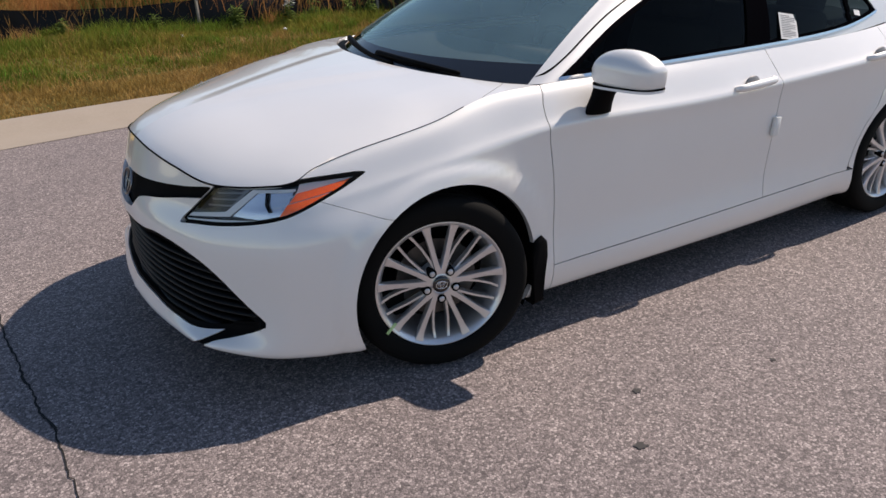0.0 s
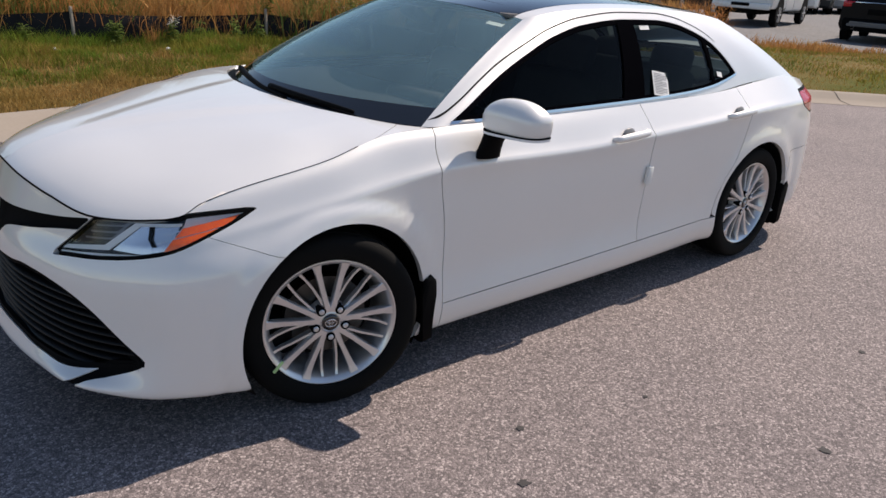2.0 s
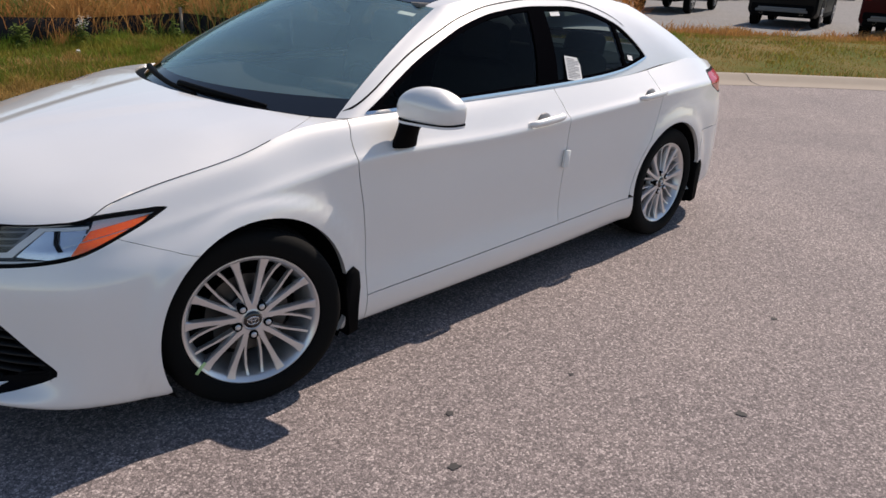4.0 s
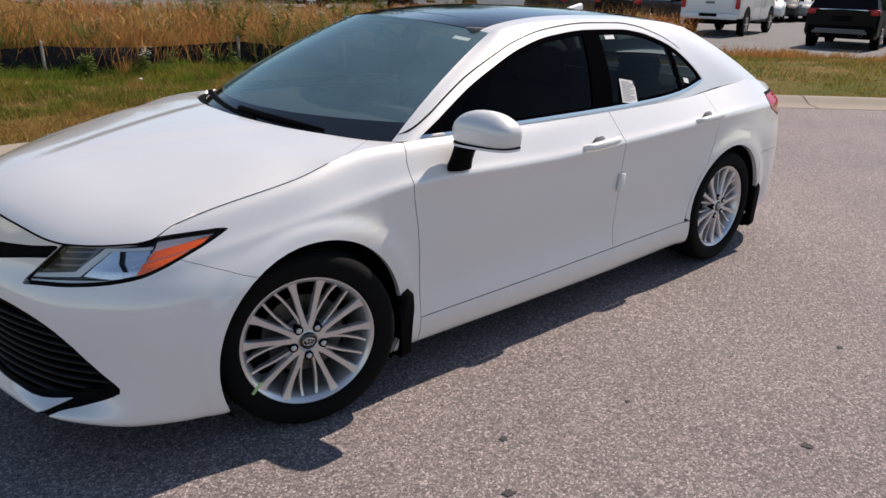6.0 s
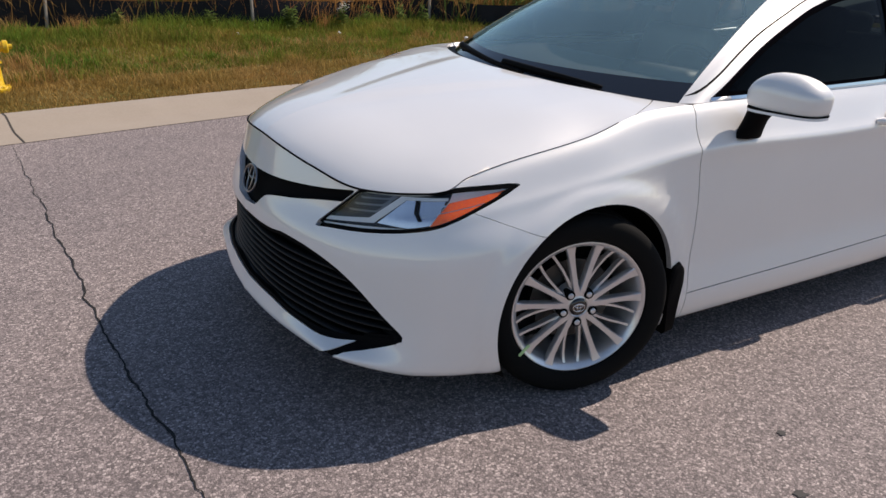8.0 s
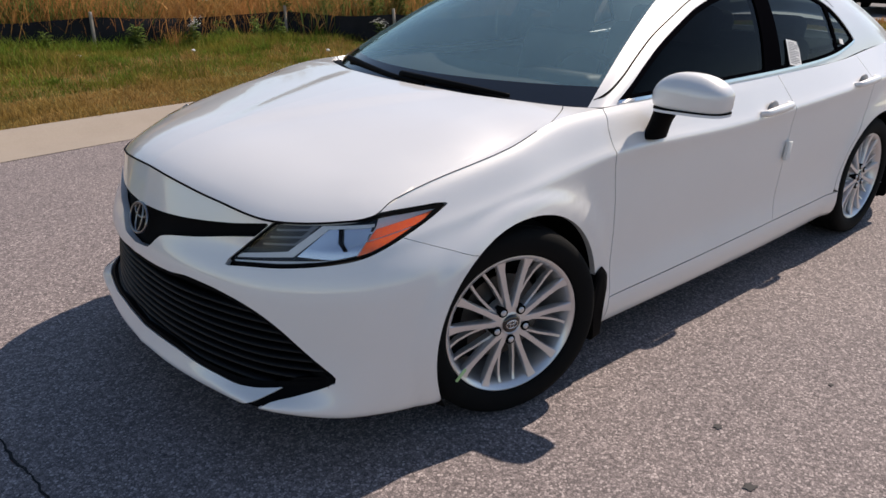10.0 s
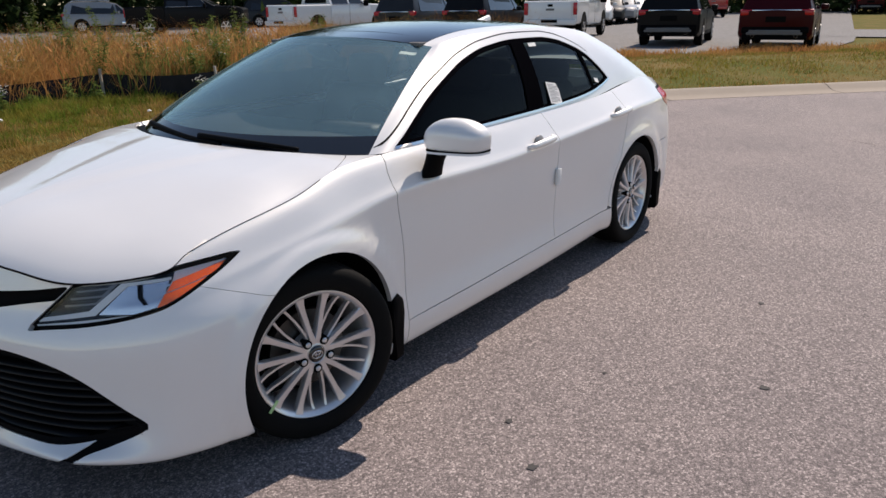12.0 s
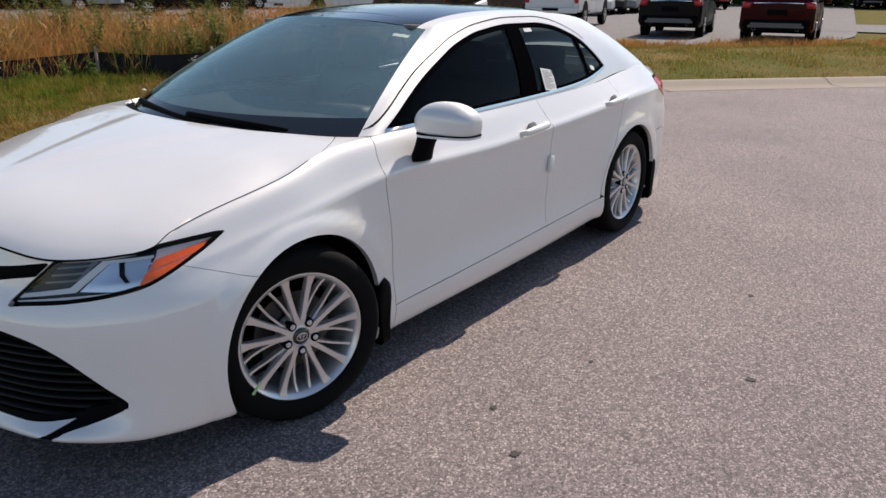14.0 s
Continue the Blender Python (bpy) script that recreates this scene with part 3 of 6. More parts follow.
for sgn in (1, -1):
    m = np.array((1, sgn, 1))
    fl = sgn < 0
    part("window_chrome", skin([q * m for q in pushed(chrome, -0.004)], 0.006, flip=fl), CHROME, car, "thin chrome window strip")
    part("window_seal", skin([q * m for q in pushed(seal, 0.004)], 0.01, flip=fl), PILLAR_BLACK, car)
    part("centre_pillar", skin([q * m for q in pushed(pillar_b, 0.002)], 0.03, flip=fl), PILLAR_BLACK, car, "satin black centre pillar")
    part("quarter_divider", skin([q * m for q in pushed(div_c, 0.003)], 0.02, flip=fl), PILLAR_BLACK, car)
    part("door_frame_gap", skin([q * m for q in pushed(frame_gap, -0.0015)], 0, flip=fl), BLACK, car)
    part("mirror_sail", skin([q * m for q in pushed(corner_a, 0.003)], 0.01, flip=fl), PILLAR_BLACK, car)
    g1 = clip(pane, lambda p: 1.715 - p[:, 0])
    g2 = clip(pane, lambda p: p[:, 0] - 1.725)
    for polys, name, mat in ((g1, "front_window", TINT_DARK if sgn > 0 else TINT), (g2, "rear_window", TINT)):
        part(name, skin([q * m for q in pushed(polys, 0.009)], 0, flip=fl), mat, car)


def screen_share(p):
    """How far up the windscreen a point lies, less the border's share there."""
    a = np.abs(p[:, 1]) / 0.757
    low = 0.985 - 0.009 * a**2.1
    return (p[:, 2] - low) / 0.41 - 0.125 - 0.02 * a * a


ws = part("windscreen", skin(clip(front_glass, screen_share), 0.0, both=True), SCREEN, car, "blue-grey windscreen glass")
ws.visible_shadow = False
part("rear_screen", skin(rear_glass, 0.0, both=True, flip=True), TINT, car)


def frit(base_mid, base_corner, top_mid, top_corner, bow, low, high, sidew):
    g = screen_grid(base_mid, base_corner, top_mid, top_corner, bow, 40)
    polys = []
    n = g.shape[0] - 1
    for i in range(n):
        for j in range(n):
            b, a = (i + 0.5) / n, (j + 0.5) / n
            if b < low * (1 + 0.35 * a * a) or b > 1 - high or a > 1 - sidew:
                polys.append(np.array([g[i, j], g[i, j + 1], g[i + 1, j + 1], g[i + 1, j]]) + np.array((0.006, 0, -0.006)))
    return polys


part("screen_foot", skin(clip(front_glass, lambda p: -screen_share(p)), 0.0, both=True), FRIT, car, "black printed foot of the windscreen")
part("screen_border", skin(frit(WB, WC, WT, WK, 0.022, 0.0, 0.03, 0.03), 0.0, both=True), BLACK, car, "black printed border of the windscreen")
part("rear_screen_border", skin([p - np.array((0.012, 0, 0)) for p in frit(RB, RC, RT, RK, 0.02, 0.08, 0.04, 0.04)], 0.0, both=True, flip=True), BLACK, car)

# Roof: white rails outside, one dark glass panel between them.
top = screen_grid(WT, WK, RT, RK, 0.0, 40)
for i in range(top.shape[0]):
    b = i / (top.shape[0] - 1)
    o = np.array([np.interp(b, np.linspace(0, 1, len(rail)), rail[:, k]) for k in range(3)])
    for j in range(top.shape[1]):
        a = j / (top.shape[1] - 1)
        mid = np.array([hermite(b, [(0, .985), (1, 2.62)]), 0, hermite(b, [(0, 1.392), (.25, 1.430), (.45, 1.445), (.65, 1.440), (1, 1.402)])])
        top[i, j] = (mid[0] + (o[0] - mid[0]) * a**2.1, -o[1] * a, mid[2] + (o[2] - mid[2]) * a**2.6)
ROOF = quads(top)
part("roof_glass", skin(clip(ROOF, lambda p: 0.505 + p[:, 1]), 0.012, both=True), BLACK_GLOSS, car, "dark panoramic roof glass")
part("roof_rail", skin(clip(ROOF, lambda p: -0.509 - p[:, 1]), 0.012), WHITE, car)
part("roof_rail", skin([q * (1, -1, 1) for q in clip(ROOF, lambda p: -0.509 - p[:, 1])], 0.012, flip=True), WHITE, car)
bm = bmesh.new()
line = [top[4, j] for j in range(0, 37)]
add_tube(bm, [tuple(p + np.array((0.02, 0, 0.001))) for p in line], 0.0022, 6)
add_tube(bm, [tuple(p * (1, -1, 1) + np.array((0.02, 0, 0.001))) for p in line], 0.0022, 6)
part("roof_seam", bm, BLACK, car)
bm = bmesh.new()
add_box(bm, (0.14, 0.035, 0.05), (2.42, 0, 1.42), (0, -12, 0), 0.016, 3)
part("antenna_fin", bm, WHITE, car)

# Boot lid and the sheet behind the rear screen.
rear_edge = catmull(EDGE, PER)[13 * PER:]
boot = []
for b in np.linspace(0, 1, 24):
    i = b * (len(rear_edge) - 1)
    e = np.array([np.interp(i, np.arange(len(rear_edge)), rear_edge[:, k]) for k in range(3)])
    mid = np.array((3.0 + (3.78 - 3.0) * b, 0, hermite(b, [(0, 1.05), (.5, 1.048), (.9, 1.03), (1, 1.01)])))
    boot.append([(mid[0] + (e[0] - mid[0]) * a**2, -e[1] * a, mid[2] + (e[2] - mid[2]) * a**2.5) for a in np.linspace(0, 1, 24)])
part("boot_lid", skin(quads(np.array(boot)), 0.01, both=True), WHITE, car)

# Nose: recesses, slats, emblem.
FRONT_COLS = side[:, : 6 * PER + 1]


def nose_at(a, z, inset=0.0):
    """The point of the nose at bearing a and height z."""
    pts = np.array([[np.interp(z, FRONT_COLS[7:, j, 2], FRONT_COLS[7:, j, k]) for k in range(2)] for j in range(FRONT_COLS.shape[1])])
    ang = np.degrees(np.arctan2(-pts[:, 1], 0.3 - pts[:, 0]))
    x, y = np.interp(a, ang, pts[:, 0]), np.interp(a, ang, pts[:, 1])
    d = np.array((0.3 - x, -y))
    d /= np.hypot(*d)
    return np.array((x + d[0] * inset, y + d[1] * inset, z))


def deepen(polys, d):
    out = []
    for p in polys:
        q = p.copy()
        v = np.c_[0.3 - p[:, 0], -p[:, 1]]
        q[:, :2] += d * v / np.linalg.norm(v, axis=1)[:, None]
        out.append(q)
    return out


FOREPART = clip(SIDE, lambda p: 0.0 - p[:, 0])
part("upper_grille", skin(deepen(clip(FOREPART, lambda p: slot_f(p) + 0.02), 0.03), 0.0, both=True), VOID, car, "black upper grille slot")
part("lower_grille", skin(deepen(clip(FOREPART, lambda p: np.maximum(grille_f(p), blade_f(p)) + 0.02), 0.055), 0.0, both=True), VOID, car, "black slatted lower grille")
for sgn in (1, -1):
    part("grille_blade", skin([q * (1, sgn, 1) for q in deepen(clip(FOREPART, lambda p: blade_f(p) + 0.003), 0.007)], 0.03, flip=sgn < 0), BLACK, car)
bands = clip(FOREPART, grille_f)
part("grille_frame", skin(deepen(clip(bands, lambda p: 0.014 - grille_f(p)), 0.004), 0.04, both=True), BLACK, car, "black grille surround")
for k in range(9):
    z0 = 0.275 + 0.0255 * k
    pts = []
    for a in np.linspace(0, 40, 34):
        if grille_top(a) > z0 + 0.006 and grille_low(a) < z0:
            pts.append(nose_at(a, z0, 0.022 + 0.0015 * math.sin(a * 0.3 + k)))
    if len(pts) < 3:
        continue
    full = [p * (1, -1, 1) for p in pts[:0:-1]] + pts
    bm = bmesh.new()
    rings = []
    for p in full:
        d = np.array((0.3 - p[0], -p[1], 0))
        d /= np.linalg.norm(d)
        rings.append([bm.verts.new(p + d * o + np.array((0, 0, h))) for o, h in ((0, -0.004), (-0.006, 0.001), (0, 0.006), (0.03, 0.009), (0.03, -0.002))])
    for r0, r1 in zip(rings, rings[1:]):
        for i in range(5):
            bm.faces.new((r0[i], r1[i], r1[(i + 1) % 5], r0[(i + 1) % 5]))
    part("grille_slat", bm, GRILLE, car)

emb = np.array((-.878, 0, .652))
bm = bmesh.new()


def add_ring(bm, c, rx, rz, r, tilt=0.0, n=36):
    pts = [(c[0] - 0.02 * math.sin(2 * math.pi * k / n) * 0 + tilt * rz * math.sin(2 * math.pi * k / n), c[1] + rx * math.cos(2 * math.pi * k / n), c[2] + rz * math.sin(2 * math.pi * k / n)) for k in range(n + 1)]
    add_tube(bm, pts, r, 6, False)


add_ring(bm, emb, 0.068, 0.046, 0.0045, 0.35)
part("emblem", bm, DULL_CHROME, car, "dull chrome oval badge without lettering")
bm = bmesh.new()
add_ring(bm, emb + np.array((0.003, 0, 0)), 0.022, 0.045, 0.004, 0.35)
add_ring(bm, emb + np.array((0.012, 0, 0.022)), 0.048, 0.02, 0.004, 0.35)
part("emblem_loops", bm, DULL_CHROME, car)

# Headlights.
LAMP = clip(FOREPART, lamp_f)
for sgn in (1, -1):
    m = np.array((1, sgn, 1))
    fl = sgn < 0
    rim_b = clip(LAMP, lambda p: 0.0005 - lamp_rim(p))
    inner = clip(clip(clip(LAMP, lambda p: p[:, 2] - lamp_low(angle(p)) - 0.006), lambda p: lamp_top(angle(p)) - p[:, 2] - 0.009), lambda p: (angle(p) - lamp_in(p[:, 2])) * 0.017 - 0.006)
    hl = part("headlight", skin([q * m for q in deepen(rim_b, 0.001)], 0.05, flip=fl), BLACK, car, "clear headlight with an amber corner reflector and black rim")

    def lay(name, polys, mat, d, fold=0.0, label=""):
        return part(name, skin([q * m for q in deepen(polys, d)], fold, flip=fl), mat, hl, label)

    def region(*shapes):
        """The share of the lamp inside convex outlines of (bearing, height)."""
        out = []
        for pts in shapes:
            q = np.array(pts) * (0.0175, 1.0)
            area = sum(q[i - 1][0] * q[i][1] - q[i][0] * q[i - 1][1] for i in range(len(q)))
            if area < 0:
                q = q[::-1]

            polys = inner
            for i in range(len(q)):
                e = q[i] - q[i - 1]
                e = e / np.hypot(*e)
                polys = clip(polys, lambda p: e[0] * (p[:, 2] - q[i - 1][1]) - e[1] * (angle(p) * 0.0175 - q[i - 1][0]))
            out += polys
        return out

    lens = lay("lens", inner, LENS, 0.002)
    lens.visible_shadow = False
    lay("lamp_back", inner, LAMP_GREY, 0.030)
    lay("inner_bezel", region([(24.6, .645), (30.6, .752), (38.0, .765), (34.2, .679)]), LAMP_GREY, 0.016, 0.006)
    for k, (b0, z0, b1) in enumerate(((27.6, .684, 32.6), (28.6, .706, 33.6), (29.6, .728, 34.6))):
        lay("lamp_louvre", region([(b0, z0), (b1, z0 + .010), (b1 + .2, z0 + .005), (b0 + .2, z0 - .005)], [(b1, z0 + .010), (b1 + 1.9, z0 + .040), (b1 + 2.5, z0 + .041), (b1 + .2, z0 + .005)]), LAMP_LINE, 0.012, 0.004)
    for shape in ([(23.4, .634), (24.4, .648), (31.8, .672), (32.7, .659)], [(31.8, .672), (36.7, .750), (37.6, .742), (32.7, .659)], [(36.7, .750), (44.2, .760), (44.2, .752), (37.6, .742)], [(22.2, .616), (23.0, .626), (40.0, .665), (40.4, .655)]):
        lay("daylight_strip", region(shape), LAMP_SILVER, 0.007, 0.004, "pale silver strip lamp")
    lay("silver_bezel", region([(33.2, .660), (37.7, .742), (39.6, .742), (40.2, .662)]), LAMP_PALE, 0.012, 0.006, "polished silver bezel")
    lay("dark_arc", region([(39.1, .752), (39.8, .752), (39.9, .710), (39.2, .708)], [(39.2, .708), (39.9, .710), (40.7, .690), (40.1, .688)]), BLACK, 0.008, 0.003)
    lay("reflector", region([(39.7, .752), (44.0, .757), (42.0, .66), (40.0, .66)]), LAMP_PALE, 0.014, 0.006)
    lay("reflector_rib", region([(40.4, .705), (44.0, .724), (44.1, .719), (40.5, .699)], [(41.0, .728), (44.6, .742), (44.7, .738), (41.1, .723)]), CHROME, 0.010, 0.003)
    lay("amber_backing", region([(41, .65), (44.4, .752), (56, .793), (58, .76), (50, .65)]), LAMP_SILVER, 0.010)
    lay("upper_band", region([(44.4, .750), (44.9, .79), (56, .81), (56, .791)]), LAMP_SILVER, 0.009, 0.004, "pale clear band")
    lay("amber_reflector", region([(41.4, .655), (43.2, .7145), (53.4, .757), (58, .757), (50, .655)]), ORANGE, 0.005, 0.003, "amber corner reflector")
    lay("amber_reflector", region([(43.4, .7180), (44.4, .746), (52.6, .777), (58, .7805), (53.4, .7605)]), ORANGE, 0.005, 0.003, "amber corner reflector")

# Wheels.
def wheel_parts():
    """Meshes of one wheel, axle along y, outer face towards -y, outer lip at y = -0.105."""
    made = {}
    bm = lathe([(0.205, 0.10), (0.208, 0.02), (0.214, -0.06), (0.2235, -0.082), (0.2270, -0.092), (0.2360, -0.100), (0.2415, -0.1035), (0.2445, -0.1030), (0.2450, -0.097), (0.240, -0.09), (0.228, -0.07), (0.222, 0.0), (0.228, 0.10)], 96)
    made["rim"] = (bm, ALLOY)
    spokes = bmesh.new()
    for k in range(5):
        mid = radians(90 + 72 * k)
        for sgn in (-1, 1):
            for secs_in in (((0.026, 6.0, -0.089, .0170, .034), (0.055, 10.5, -0.091, .0125, .034), (0.085, 11.8, -0.0905, .0105, .032), (0.12, 12.2, -0.089, .0100, .030), (0.165, 12.5, -0.089, .0108, .028), (0.200, 12.8, -0.091, .0128, .026), (0.220, 12.9, -0.095, .0158, .022), (0.233, 12.9, -0.0985, .0195, .016)),
                            ((0.050, 17.0, -0.080, .0080, .026), (0.075, 20.0, -0.074, .0064, .026), (0.105, 22.6, -0.071, .0054, .026), (0.147, 24.8, -0.071, .0050, .024), (0.19, 27.4, -0.073, .0052, .022), (0.214, 28.8, -0.079, .0058, .018), (0.230, 29.6, -0.087, .0068, .014))):
                secs = []
                for r, deg, y, w, h in secs_in:
                    a0 = mid + sgn * radians(deg)
                    ring = []
                    for t, dy in ((-w, 0.0035), (-w * 0.80, 0.0), (w * 0.80, 0.0), (w, 0.0035), (w * 0.9, h), (-w * 0.9, h)):
                        ring.append(spokes.verts.new((r * math.cos(a0) - t * math.sin(a0), y + dy, r * math.sin(a0) + t * math.cos(a0))))
                    secs.append(ring)
                for r0, r1 in zip(secs, secs[1:]):
                    for i in range(6):
                        spokes.faces.new((r0[i], r0[(i + 1) % 6], r1[(i + 1) % 6], r1[i]))
    bmesh.ops.recalc_face_normals(spokes, faces=spokes.faces)
    made["spokes"] = (spokes, ALLOY)
    made["hub"] = (lathe([(0.0335, -0.090), (0.036, -0.092), (0.044, -0.089), (0.066, -0.082), (0.072, -0.072), (0.074, -0.03)], 60), ALLOY)
    made["centre_cap"] = (lathe([(0.0001, -0.0965), (0.020, -0.0962), (0.028, -0.0945), (0.032, -0.091), (0.032, -0.07)], 48), BLACK_GLOSS)
    ring = bmesh.new()
    for rx, rz, dz in ((0.021, 0.0145, 0), (0.0065, 0.013, 0), (0.014, 0.006, 0.006)):
        add_tube(ring, [(rx * math.cos(2 * math.pi * k / 30), -0.0968, dz + rz * math.sin(2 * math.pi * k / 30)) for k in range(31)], 0.0016, 5, False)
    made["cap_badge"] = (ring, CHROME)
    made["brake_disc"] = (lathe([(0.055, -0.02), (0.15, -0.02), (0.15, 0.01), (0.055, 0.01)], 64), STEEL)
    made["tyre"] = (lathe([(0.2445, -0.088), (0.2470, -0.104), (0.2520, -0.1105), (0.262, -0.115), (0.285, -0.1185), (0.305, -0.1165), (0.318, -0.111), (0.327, -0.100), (0.3315, -0.085), (0.3325, -0.07), (0.3285, -0.069), (0.3285, -0.062), (0.3340, -0.061), (0.3350, -0.03), (0.3305, -0.029), (0.3305, -0.022), (0.3350, -0.021), (0.3350, 0.021), (0.3305, 0.022), (0.3305, 0.029), (0.335, 0.03), (0.334, 0.061), (0.331, 0.09), (0.318, 0.111), (0.285, 0.118), (0.25, 0.105), (0.242, 0.09)], 112), RUBBER)
    return made


WHEEL = {}
for name, (bm, mat) in wheel_parts().items():
    ob = part(name, bm, mat)
    WHEEL[name] = (ob.data)
    bpy.data.objects.remove(ob)
nut_bm = lathe([(0.0001, -0.101), (0.007, -0.1005), (0.0105, -0.097), (0.0115, -0.08), (0.0115, -0.06)], 12)
nut_ob = part("lug_nut", nut_bm, ALLOY)
NUT = nut_ob.data
bpy.data.objects.remove(nut_ob)
# Raised black disc that paints the shade of the sunken seat round a nut.
rec_ob = part("nut_recess", lathe([(0.0001, -0.0955), (0.0160, -0.0955), (0.0170, -0.0940), (0.0170, -0.06)], 16), VOID)
RECESS = rec_ob.data
bpy.data.objects.remove(rec_ob)
well_bm = lathe([(0.0001, 0.09), (0.09, 0.09), (0.20, 0.06)], 32)
well_ob = part("wheel_back", well_bm, VOID)
BACK = well_ob.data
bpy.data.objects.remove(well_ob)


def wheel(x, left, steer, spin):
    base = new("wheel", WHEEL["rim"])
    base.parent = car
    base.matrix_local = pose(x, -0.795 if left else 0.795, 0.335, 0, 0, (0 if left else 180) + steer) @ pose(0, 0, 0, 0, spin, 0)
    for name, me in WHEEL.items():
        if name != "rim":
            ob = new(name, me)
            ob.parent = base
    ob = new("wheel_back", BACK)
    ob.parent = base
    for k in range(5):
        ob = new("lug_nut", NUT)
        a = radians(72 * k - 90)
        ob.parent = base
        ob.location = (0.05715 * math.cos(a), 0, 0.05715 * math.sin(a))
        ob = new("nut_recess", RECESS)
        ob.parent = base
        ob.location = (0.05715 * math.cos(a), 0, 0.05715 * math.sin(a))
    return base


STEER = -16.0
front_wheel = wheel(0.0, True, STEER, 0)
wheel(0.0, False, STEER, 15)
wheel(2.824, True, 0, 24)
wheel(2.824, False, 0, 40)
bm = bmesh.new()
add_box(bm, (0.052, 0.003, 0.012), (-0.196, -0.1190, -0.134), (0, -50, 0), 0.002)
tag = part("wheel_sticker", bm, GREEN, front_wheel, "lime green paper strip on the tyre")

# Wheel wells and floor.
for cx in (0.0, 2.824):
    for sgn in (-1, 1):
        bm = bmesh.new()
        n = 28
        rings = []
        for yy in (0.905, 0.86, 0.50):
            rr = ARCH + (0.0 if yy > 0.9 else 0.012)
            rings.append([bm.verts.new((cx + rr * math.cos(math.pi * (-0.16 + 1.32 * k / n)), sgn * yy, 0.335 + rr * math.sin(math.pi * (-0.16 + 1.32 * k / n)))) for k in range(n + 1)])
        for r0, r1 in zip(rings, rings[1:]):
            for k in range(n):
                bm.faces.new((r0[k], r0[k + 1], r1[k + 1], r1[k]))
        bm.faces.new(rings[-1])
        part("wheel_well", bm, VOID, car)
part("underbody", box((4.2, 1.56, 0.16), (1.42, 0, 0.26), bevel=0.05), VOID, car)
part("front_undertray", box((0.40, 1.0, 0.10), (-0.50, 0, 0.26), bevel=0.04), VOID, car)
FLAP = [(.356, .37), (.372, .42), (.405, .435), (.430, .41), (.434, .36), (.424, .26), (.418, .155), (.372, .148), (.362, .25)]
for cx in (0.0, 2.824):
    for sgn in (-1, 1):
        bm = bmesh.new()
        rings = []
        for y, grow in ((0.922, 0.96), (0.927, 0.88), (0.916, 1.0), (0.74, 1.0)):
            rings.append([bm.verts.new((cx + .395 + (x - .395) * grow, sgn * y, .275 + (z - .275) * grow)) for x, z in FLAP])
        rings = [rings[1], rings[0], rings[2], rings[3]]
        for r0, r1 in zip(rings, rings[1:]):
            for k in range(len(FLAP)):
                bm.faces.new((r0[k], r0[(k + 1) % len(FLAP)], r1[(k + 1) % len(FLAP)], r1[k]))
        bm.faces.new(rings[0]), bm.faces.new(rings[-1])
        bmesh.ops.recalc_face_normals(bm, faces=bm.faces)
        part("mud_flap", bm, BLACK, car, "black moulded mud flap")

